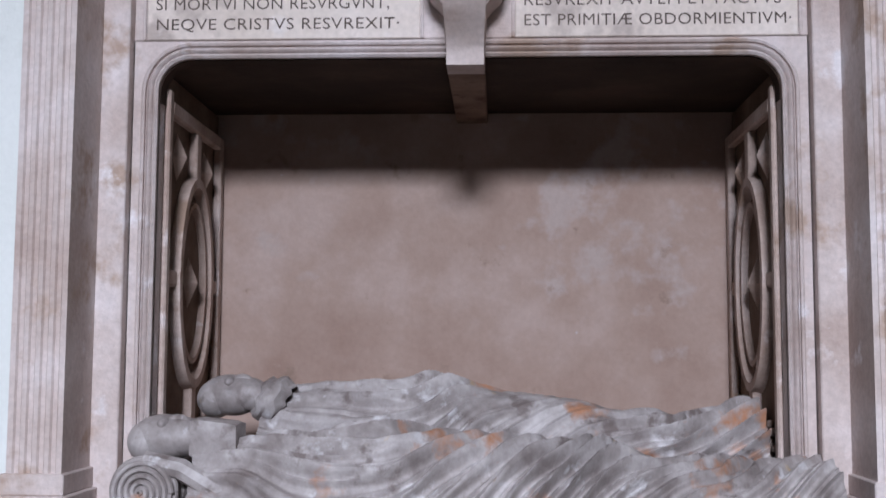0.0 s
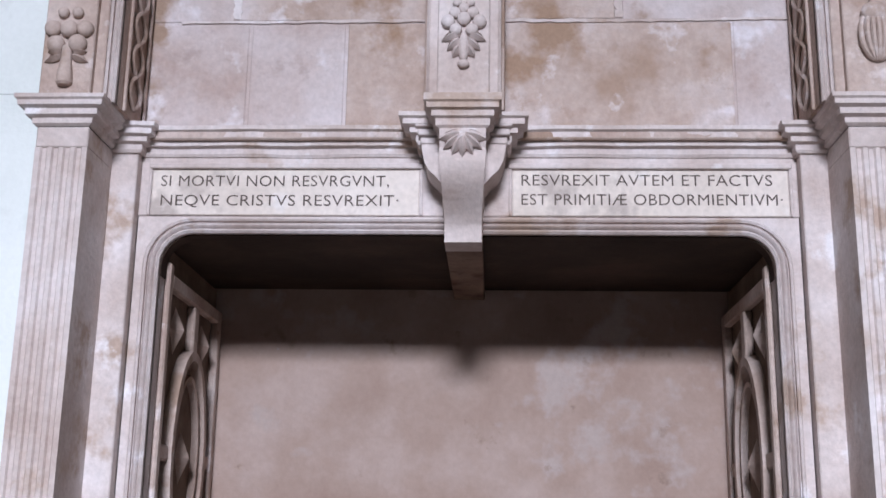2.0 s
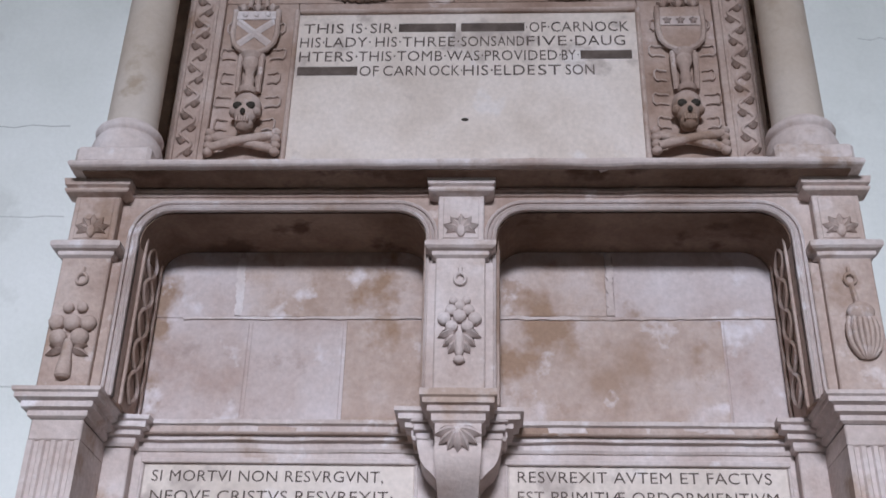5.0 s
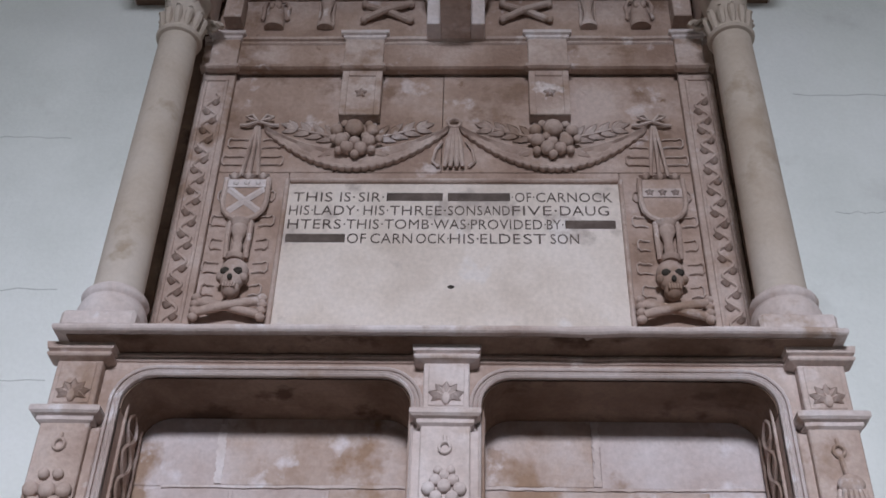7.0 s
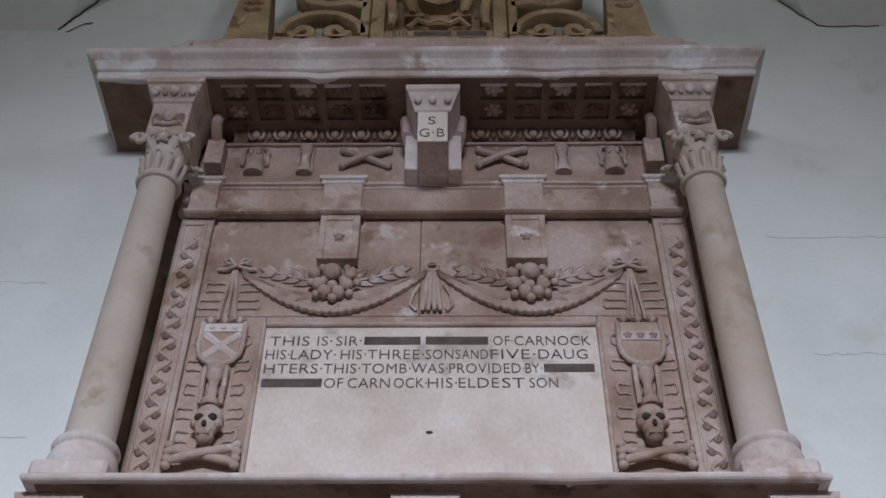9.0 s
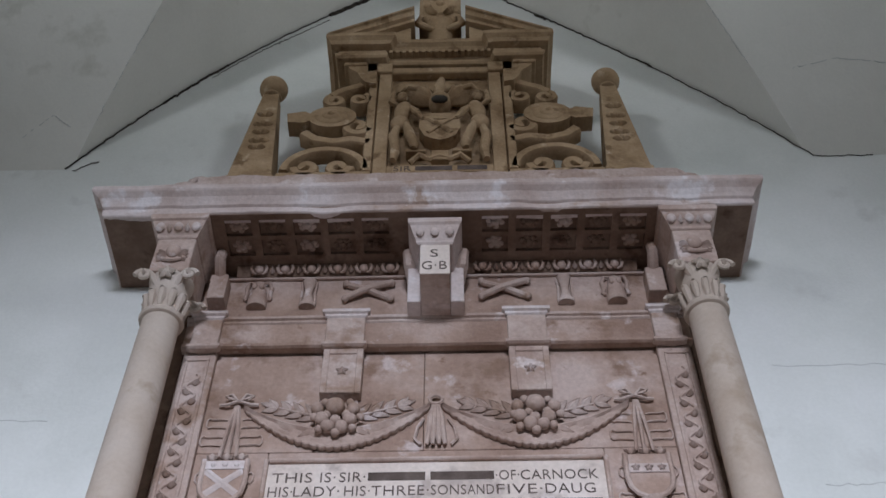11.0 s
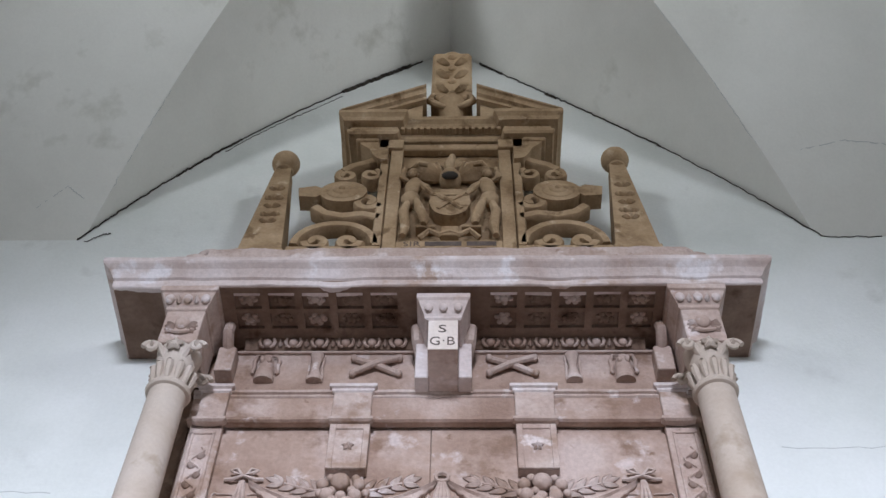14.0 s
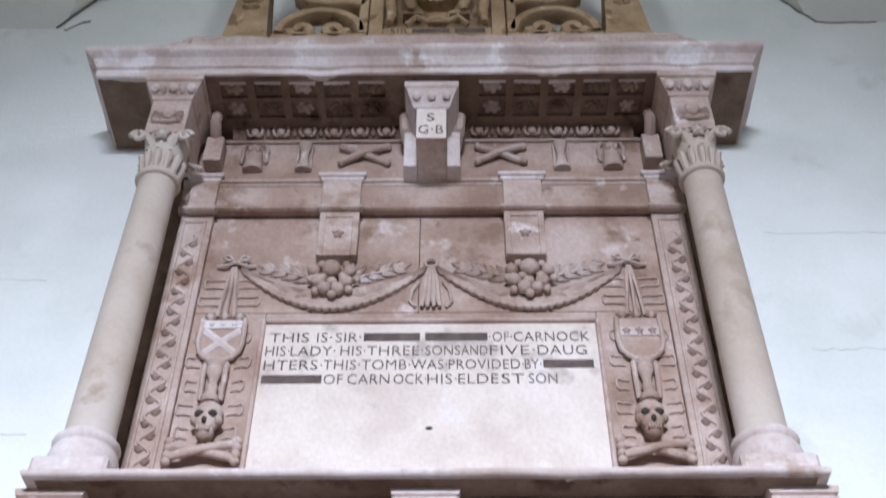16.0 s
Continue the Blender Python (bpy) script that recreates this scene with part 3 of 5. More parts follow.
def console_x(z):
    return 0.056 + 0.012 * max(0, min(1, (z - 2.42) / 0.15))
a = [m.verts.new((-console_x(z), y, z)) for y, z in side]
b = [m.verts.new((console_x(z), y, z)) for y, z in side]
for i in range(len(side)):
    j = (i + 1) % len(side)
    m.faces.new((a[i], a[j], b[j], b[i]))
m.faces.new(a)
m.faces.new(b[::-1])
part("scroll_body", m, PALE, console, smooth=True)
prof = [(-0.1, 2.655), (0.0, 2.655), (0.01, 2.662), (0.01, 2.682), (0.022, 2.687), (0.022, 2.704), (0.036, 2.708), (0.036, 2.724), (0.044, 2.729), (0.044, 2.75), (-0.1, 2.75)]
part("cap", mould(prof, [(-0.07, 0.0), (-0.07, -0.27), (0.07, -0.27), (0.07, 0.0)]), PALE, console)
m = bmesh.new()
blob(m, 0, -0.272, 2.63, 0.014, 0.012, 0.014, 8)
shell = part("shell", m, PALE, console, smooth=True)
leaves("shell_rib", [(0, -0.268, 2.64, 0.074, 0.032, 196 + k * 24.7, 0.018) for k in range(7)], PALE, shell)
for s in (-1, 1):
    m = bmesh.new()
    outline(m, [(s * x, z) for x, z in ((0.058, 2.655), (0.128, 2.655), (0.126, 2.625), (0.118, 2.59), (0.105, 2.565), (0.086, 2.548), (0.058, 2.515))], -0.15, -0.001)
    for k in range(3):
        box(m, *sorted((s * 0.06, s * (0.132 + 0.008 * k))), -0.156 - 0.006 * k, -0.001, 2.648 + 0.026 * k, 2.668 + 0.026 * k, bevel=0.003)
    part("side_scroll", m, PALE, console, smooth=True)

# middle tier: two shallow recesses between piers
tier = thing("upper_recess_frame", (0, -0.24, 2.75), "pale pink stone frame of two shallow recesses with rounded corners", "tomb frame")
FY = -0.24
for xa, xb, o0, o1 in ((-1.13, 0.0, -1.05, -0.112), (0.0, 1.13, 0.112, 1.05)):
    p = opening_path(o0, o1, 3.395, 2.745, 0.1)
    m = bmesh.new()
    sheet_with_opening(m, xa, xb, 2.745, 3.45, p, FY, FY + 0.05)
    part("spandrel", m, STONE, tier)
    m = bmesh.new()
    frame_strip(m, p, 0.012, FY + 0.01, FY - 0.014, 0.006)
    frame_strip(m, opening_path(o0 - 0.014, o1 + 0.014, 3.409, 2.745, 0.112), 0.012, FY + 0.01, FY - 0.005, 0.006)
    frame_strip(m, opening_path(o0 - 0.028, o1 + 0.028, 3.423, 2.745, 0.126), 0.01, FY + 0.01, FY - 0.012, 0.004)
    part("edge_moulding", m, PALE, tier, smooth=True)
    # inner edge and soffit coloured dark brown for the recess shade
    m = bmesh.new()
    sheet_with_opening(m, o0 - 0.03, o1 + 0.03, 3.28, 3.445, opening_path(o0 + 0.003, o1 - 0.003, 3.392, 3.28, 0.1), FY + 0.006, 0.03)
    part("soffit", m, STAIN_SHADE, tier)
prof = [(-0.06, 3.448), (0.0, 3.448), (0.008, 3.451), (0.008, 3.458), (0.003, 3.46), (0.003, 3.464), (0.016, 3.467), (0.016, 3.476), (0.006, 3.479), (0.006, 3.486), (-0.06, 3.486)]
part("taenia", mould(prof, [(-1.13, FY), (1.13, FY)], rough=0.003, step=0.04), STONE, tier)


def carved_reveal(x, s):
    """The reveal of a shallow recess with a raised border and knotted scrollwork."""
    ob = thing("carved_reveal", (x, -0.1, 2.745), "brown stone reveal carved with scrollwork", "carved panel", "reveals of the upper recesses")
    part("reveal_slab", boxes(tuple(sorted((x, x + s * 0.05))) + (FY + 0.05, 0.03, 2.745, 3.375), bevel=0), BROWN, ob)
    for y0, y1 in ((FY + 0.055, FY + 0.07), (0.0, 0.018)):
        part("border", boxes(tuple(sorted((x, x - s * 0.01))) + (y0, y1, 2.745, 3.33), bevel=0.003), STONE, ob)
    for d in (-1, 1):
        m = bmesh.new()
        rope(m, [(x - s * 0.006, -0.095 + d * 0.052 * math.sin(k * 0.26), 2.78 + 0.55 * k / 60) for k in range(61)], 0.007, 6)
        part("scrollwork", m, BROWN, ob, smooth=True)


for x, s in ((-1.05, -1), (-0.112, 1), (0.112, -1), (1.05, 1)):
    carved_reveal(x, s)


def pier(x0, x1, motif, mat=STONE):
    """A pier with a moulded cap and a carved block over it."""
    c = (x0 + x1) / 2
    ob = thing("carved_pier", (c, -0.2, 2.75), "pink sandstone pier carved with " + {"fruit": "a hanging bunch of fruit", "horn": "fruit on a thick stem", "purse": "a hanging purse"}[motif], "pier", "piers of the middle tier")
    part("shaft", boxes((x0, x1, -0.28, FY, 2.75, 3.205)), mat, ob)
    part("side_pilaster", boxes((x0 - 0.028 if x0 > -1 else x0, x1 + 0.028 if x1 < 1 else x1, -0.255, FY - 0.002, 2.75, 3.20)), mat, ob)
    prof = [(-0.03, 3.2), (0.0, 3.2), (0.012, 3.207), (0.012, 3.22), (0.026, 3.224), (0.034, 3.231), (0.034, 3.246), (0.026, 3.254), (0.0, 3.258), (-0.03, 3.258)]
    part("cap", mould(prof, [(x0, FY), (x0, -0.28), (x1, -0.28), (x1, FY)], rough=0.003, step=0.03), PALE, ob)
    part("frieze_block", boxes((x0 + 0.004, x1 - 0.004, -0.28, FY, 3.256, 3.44)), mat, ob)
    part("frieze_field", boxes((x0 + 0.02, x1 - 0.02, -0.284, -0.27, 3.272, 3.425), bevel=0.003), mat, ob)
    prof = [(-0.03, 3.43), (0.004, 3.43), (0.024, 3.436), (0.028, 3.441), (0.028, 3.449), (0.02, 3.452), (0.018, 3.456), (0.03, 3.462), (0.034, 3.484), (-0.03, 3.484)]
    part("upper_cap", mould(prof, [(x0, FY), (x0, -0.28), (x1, -0.28), (x1, FY)]), mat, ob)
    m = bmesh.new()
    for k in range(5):
        leaf(m, c, -0.284, 3.30, 0.06, 0.03, 20 + 35 * k, 0.014)
    for s in (-1, 1):
        leaf(m, c + s * 0.01, -0.284, 3.315, 0.045, 0.02, 270 + s * 55, 0.012)
    blob(m, c, -0.286, 3.30, 0.016, 0.014, 0.026, 8)
    part("leaf_carving", m, mat, ob, smooth=True)
    m = bmesh.new()
    rope(m, [(c + 0.017 * math.cos(a / 6 * math.pi), -0.286, 3.125 + 0.019 * math.sin(a / 6 * math.pi)) for a in range(13)], 0.006, 6)
    rope(m, [(c, -0.284, 3.165), (c, -0.286, 3.14)], 0.007, 6)
    part("ring", m, mat, ob, smooth=True)
    m = bmesh.new()
    if motif == "horn":
        lumps("fruit", [(c + dx, -0.288, z, r, r * 0.9, r) for dx, z, r in ((-0.022, 3.022, 0.018), (0.022, 3.022, 0.018), (-0.05, 2.97, 0.026), (0.0, 2.968, 0.028), (0.05, 2.968, 0.026), (-0.036, 2.918, 0.028), (0.03, 2.92, 0.029))], mat, ob, 12)
        leaves("leaf", [(c + q * 0.012, -0.282, 2.885 + 0.012 * k, 0.06 - 0.012 * k, 0.024, 270 + q * (66 + 20 * k), 0.016) for q in (-1, 1) for k in range(2)], mat, ob)
        lathe(m, [(0.018, 2.785), (0.024, 2.792), (0.023, 2.82), (0.017, 2.86), (0.014, 2.91)], c, -0.288, 12)
    elif motif == "fruit":
        lumps("fruit", [(c + dx, -0.288, 3.0 + dz, r, r * 0.9, r) for dx, dz, r in ((0, 0.03, 0.017), (-0.027, 0.015, 0.019), (0.027, 0.015, 0.019), (-0.047, -0.014, 0.022), (0, -0.005, 0.022), (0.047, -0.014, 0.022), (-0.024, -0.04, 0.02), (0.024, -0.04, 0.02), (-0.02, 0.048, 0.014), (0.02, 0.048, 0.014))], mat, ob, 9)
        leaves("leaf", [(c + q * 0.008, -0.282, 2.955 - 0.02 * k, 0.066 - 0.008 * k, 0.028, 270 + q * (62 - 16 * k), 0.016) for q in (-1, 1) for k in range(3)], mat, ob)
        blob(m, c, -0.286, 2.90, 0.017, 0.018, 0.045, 9)
        blob(m, c, -0.288, 2.85, 0.019, 0.016, 0.014, 8)
    else:
        rope(m, [(c + 0.002, -0.284, 3.105), (c + 0.006, -0.288, 3.06), (c + 0.01, -0.29, 3.02)], 0.008, 6)
        part("cord", m, mat, ob, smooth=True)
        lumps("flap", [(c + 0.01, -0.30, 3.005, 0.042, 0.026, 0.034)], mat, ob, 14)
        for k in range(-3, 4):
            rib = bmesh.new()
            rope(rib, [(c + 0.012 + k * 0.016 * math.cos(q), -0.284 - 0.034 * math.cos(q) * math.sqrt(1 - (k / 3.6) ** 2), 2.94 + 0.08 * math.sin(q)) for q in (-1.4, -1.1, -0.7, -0.3, 0.1, 0.5, 0.9)], 0.0075, 6)
            part("pleat", rib, mat, ob, smooth=True)
        m = bmesh.new()
        blob(m, c + 0.012, -0.284, 2.94, 0.052, 0.03, 0.086, 16)
    part("carving", m, mat, ob, smooth=True)


pier(-1.275, -1.118, "horn")
pier(-0.078, 0.078, "fruit", PALE)
pier(1.118, 1.275, "purse")

# ledge, columns, and the inscription tier
ledge = thing("stone_ledge", (0, -0.2, 3.484), "worn pink sandstone ledge with a chipped front edge", "ledge")
prof = [(-0.30, 3.484), (0.0, 3.484), (0.018, 3.486), (0.025, 3.491), (0.028, 3.499), (0.025, 3.508), (0.012, 3.515), (-0.30, 3.515)]
part("ledge_slab", mould(prof, [(-1.25, 0.06), (-1.25, -0.36), (1.25, -0.36), (1.25, 0.06)], rough=0.004, step=0.025), PALE, ledge)
# dark sheet colours in the shade under the ledge
part("ledge_underside", boxes((-1.235, 1.235, -0.358, -0.2, 3.4805, 3.4855), bevel=0), STAIN_SHADE, ledge, "dark sheet for the underside shade")
part("ledge_core", boxes((-1.0, 1.0, -0.2, 0.06, 3.487, 3.512), bevel=0), STONE, ledge)

backing = thing("tier_backing", (0, 0.03, 3.50), "brown sandstone slab behind the inscription tier", "tomb panel")
for x0, x1, z0, z1 in ((-1.1, -0.66, 3.50, 4.50), (-0.66, 0.66, 3.50, 4.50), (0.66, 1.1, 3.50, 4.50), (-1.1, -0.48, 4.50, 5.06), (-0.48, -0.05, 4.50, 5.06), (-0.05, 0.48, 4.50, 5.06), (0.48, 1.1, 4.50, 5.06), (-1.1, 1.1, 5.06, 5.60)):
    part("stone", boxes((x0 + 0.001, x1 - 0.001, 0.0, 0.06, z0 + 0.001, z1 - 0.001), bevel=0.003), BROWN, backing)
# dark returns put the shade between column and strip into colour
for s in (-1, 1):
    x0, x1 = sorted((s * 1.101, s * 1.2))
    part("return", boxes((x0, x1, 0.0, 0.06, 3.513, 5.598), bevel=0.003), STAIN_SHADE, backing, "return behind the column, coloured dark for its shade")


def column(s):
    x, y = (-1.145, 1.131)[s > 0], -0.235
    ob = thing("stone_column", (x, y, 3.515), "smooth cream stone column with carved leaf capital on a plinth", "column", "columns of the tomb")
    part("plinth", boxes((x - 0.125, x + 0.125, -0.362, -0.11, 3.513, 3.582), bevel=0.012), PALE, ob)
    m = bmesh.new()
    lathe(m, [(0.112, 3.58), (0.118, 3.60), (0.118, 3.63), (0.112, 3.652), (0.104, 3.66), (0.104, 3.668), (0.112, 3.676), (0.115, 3.688), (0.11, 3.70), (0.094, 3.71), (0.088, 3.722)], x, y, 40)
    part("base", m, PALE, ob, smooth=True)
    m = bmesh.new()
    lathe(m, [(0.089, 3.718), (0.0865, 3.75)] + [(0.0865 - 0.0082 * (k / 10) ** 1.5, 3.75 + 1.26 * k / 10) for k in range(11)], x, y, 40)
    part("shaft", m, CREAM, ob, smooth=True)
    m = bmesh.new()
    lathe(m, [(0.078, 5.0), (0.091, 5.006), (0.096, 5.02), (0.09, 5.034), (0.078, 5.04), (0.074, 5.06), (0.075, 5.10), (0.08, 5.15), (0.09, 5.2), (0.096, 5.25), (0.098, 5.256)], x, y, 32)
    part("bell", m, CREAM, ob, smooth=True)
    for k in range(12):
        a = 2 * math.pi * k / 12
        m = bmesh.new()
        rope(m, [(x + (0.074 + r) * math.cos(a), y + (0.074 + r) * math.sin(a), 5.045 + q) for r, q in ((0.0, 0), (0.006, 0.035), (0.010, 0.07), (0.02, 0.092), (0.026, 0.082))], 0.017, 6, taper=True)
        part("leaf", m, CREAM, ob, smooth=True)
    for dx, dy in ((-1, -1), (1, -1), (-1, 1), (1, 1)):
        m = bmesh.new()
        rope(m, [(x + dx * (0.03 + 0.014 * k), y + dy * (0.055 + 0.010 * k), 5.165 + 0.07 * math.sin(k * 0.42)) for k in range(6)], 0.016, 7)
        rope(m, [(x + dx * (0.10 + (0.034 - 0.0024 * k) * math.cos(0.6 * k)), y + dy * 0.098, 5.212 + (0.034 - 0.0024 * k) * math.sin(0.6 * k)) for k in range(13)], 0.012, 7)
        part("volute", m, CREAM, ob, smooth=True)
    m = bmesh.new()
    blob(m, x, y - 0.1, 5.225, 0.02, 0.018, 0.02, 10)
    for k in range(5):
        leaf(m, x, y - 0.1, 5.225, 0.042, 0.028, 90 + 72 * k, 0.014)
    part("flower", m, CREAM, ob, smooth=True)
    block = part("entablature_block", boxes((x - 0.085, x + 0.085, -0.325, -0.06, 5.25, 5.47), bevel=0.004), STONE, ob)
    m = bmesh.new()
    blob(m, x, -0.326, 5.38, 0.034, 0.024, 0.042, 14)
    for d in (-1, 1):
        for k in range(4):
            leaf(m, x + d * 0.028, -0.326, 5.36 - 0.008 * k, 0.045, 0.018, (0 if d > 0 else 180) + d * (30 - 22 * k), 0.014)
    rope(m, [(x - 0.06, -0.328, 5.335), (x - 0.03, -0.334, 5.315), (x, -0.336, 5.308), (x + 0.03, -0.334, 5.315), (x + 0.06, -0.328, 5.335)], 0.009, 6)
    part("block_carving", m, STONE, block, smooth=True)
    prof = [(-0.06, 5.47), (0.0, 5.47), (0.006, 5.476), (0.006, 5.49), (0.03, 5.54), (0.034, 5.56), (0.045, 5.565), (0.045, 5.598), (-0.06, 5.598)]
    part("abacus", mould(prof, [(x - 0.085, -0.06), (x - 0.085, -0.325), (x + 0.085, -0.325), (x + 0.085, -0.06)]), STONE, ob)
    lumps("egg", [(x - 0.08 + 0.08 * k, -0.35, 5.525, 0.022, 0.016, 0.028) for k in range(3)], PALE, ob)
    leaves("dart", [(x - 0.04 + 0.08 * k, -0.345, 5.495, 0.055, 0.022, 90, 0.016) for k in range(2)], PALE, ob)


column(-1)
column(1)


def strip(s):
    x0, x1 = sorted((s * 0.945, s * 1.085))
    ob = thing("carved_strip_pilaster", ((x0 + x1) / 2, -0.02, 3.50), "brown sandstone strip carved with a winding vine", "pilaster", "carved strips beside the columns")
    part("strip_slab", boxes((x0, x1, -0.032, -0.001, 3.50, 5.05)), STONE, ob)
    c = s * 1.02
    for xa in (c - 0.052, c + 0.038):
        part("border", boxes((xa, xa + 0.014, -0.04, -0.03, 3.55, 4.99), bevel=0.003), STONE, ob)
    part("border", boxes((c - 0.052, c + 0.052, -0.04, -0.03, 4.99, 5.004), bevel=0.003), STONE, ob)
    m = bmesh.new()
    n = 150
    rope(m, [(c + 0.024 * math.sin(2 * math.pi * k / 12), -0.036, 3.56 + 1.36 * k / n) for k in range(n)], 0.0065, 6)
    for k in range(24):
        d = 1 if k % 2 else -1
        leaf(m, c, -0.034, 3.60 + 1.36 * k / 25, 0.036, 0.026, 90 - d * 70, 0.018)
    part("vine", m, STONE, ob, smooth=True)


strip(-1)
strip(1)

tablet = thing("inscription_tablet", (0, -0.01, 3.50), "pale limewashed tablet with four lines of dark incised capitals", "tablet")
slab = part("tablet_slab", boxes((-0.65, 0.65, -0.012, -0.001, 3.50, 4.43), bevel=0), TABLET, tablet)
for d in ((-0.668, -0.65, -0.03, -0.001, 3.50, 4.448), (0.65, 0.668, -0.03, -0.001, 3.50, 4.448), (-0.65, 0.65, -0.03, -0.001, 4.43, 4.448)):
    part("tablet_border", boxes(d, bevel=0.005), STONE, tablet)
T_LINES = [(4.337, [("THIS", -0.629, -0.474), ("IS·", -0.443, -0.385), ("SIR·", -0.37, -0.27), (None, -0.26, -0.04), (None, -0.02, 0.224), ("·OF·", 0.23, 0.32), ("CARNOCK", 0.326, 0.622)]),
           (4.269, [("HIS·", -0.638, -0.545), ("LADY·", -0.54, -0.366), ("HIS·", -0.347, -0.25), ("THREE·", -0.244, -0.026), ("SONS", -0.018, 0.116), ("AND", 0.121, 0.222), ("FIVE·", 0.231, 0.405), ("DAUG", 0.416, 0.605)]),
           (4.20, [("HTERS·", -0.637, -0.413), ("THIS·", -0.409, -0.268), ("TOMB·", -0.262, -0.075), ("WAS·", -0.072, 0.066), ("PROVIDED·", 0.072, 0.36), ("BY·", 0.363, 0.427), (None, 0.434, 0.627)]),
           (4.13, [(None, -0.639, -0.41), ("OF", -0.402, -0.329), ("CARN", -0.312, -0.152), ("OCK·", -0.137, -0.012), ("HIS·", -0.009, 0.102), ("ELDE", 0.108, 0.26), ("ST", 0.272, 0.358), ("SON", 0.375, 0.483)])]
for z, runs in T_LINES:
    for text, x, xe in runs:
        if text:
            lettering("lettering", text, x, -0.012, z, 0.048, xe - x, slab, INK)
        else:
            part("bar", boxes((x, xe, -0.0135, -0.009, z + 0.004, z + 0.044), bevel=0), INK, slab, "dark painted bar in a line of writing")

lumps("chip", [(0.0, -0.012, 3.927, 0.014, 0.004, 0.008)], CRACK_HOLLOW, slab, 8, "small dark chip in the tablet")


def skull_and_bones(s):
    """Carved skull over two crossed bones at the foot of a trophy."""
    x = s * 0.808
    ob = thing("carved_skull", (x, -0.04, 3.86), "grey stone carved skull above crossed bones", "stone carving", "carved skulls")
    m = bmesh.new()
    blob(m, x, -0.03, 3.975, 0.054, 0.05, 0.056, 18)
    blob(m, x, -0.045, 3.93, 0.044, 0.042, 0.045, 16)
    blob(m, x, -0.045, 3.885, 0.034, 0.04, 0.032, 14)
    for d in (-1, 1):
        blob(m, x + d * 0.042, -0.05, 3.935, 0.018, 0.028, 0.018, 10)
    part("skull_form", m, STONE, ob, smooth=True)
    # near-black lumps paint the shade of the sockets
    lumps("hollow", [(x - 0.024, -0.077, 3.95, 0.018, 0.011, 0.016), (x + 0.024, -0.077, 3.95, 0.018, 0.011, 0.016), (x, -0.086, 3.917, 0.01, 0.009, 0.014)], CRACK_HOLLOW, ob, 10, "dark lump that paints the shade of a hollow")
    m = bmesh.new()
    for k in range(5):
        box(m, x - 0.024 + 0.0098 * k, x - 0.0158 + 0.0098 * k, -0.089, -0.06, 3.873, 3.897, bevel=0.002)
    part("lower_edge", m, STONE, ob)
    for d in (-1, 1):
        m = bmesh.new()
        rope(m, [(x - 0.115, -0.035 - 0.012 * (d > 0), 3.81 - d * 0.026), (x, -0.045 - 0.012 * (d > 0), 3.81), (x + 0.115, -0.035 - 0.012 * (d > 0), 3.81 + d * 0.026)], 0.017, 10)
        for e in (-1, 1):
            for q in (-1, 1):
                blob(m, x + e * 0.122, -0.04, 3.81 + e * d * 0.028 + q * 0.014, 0.02, 0.02, 0.017, 8)
        part("bone", m, STONE, ob, smooth=True)


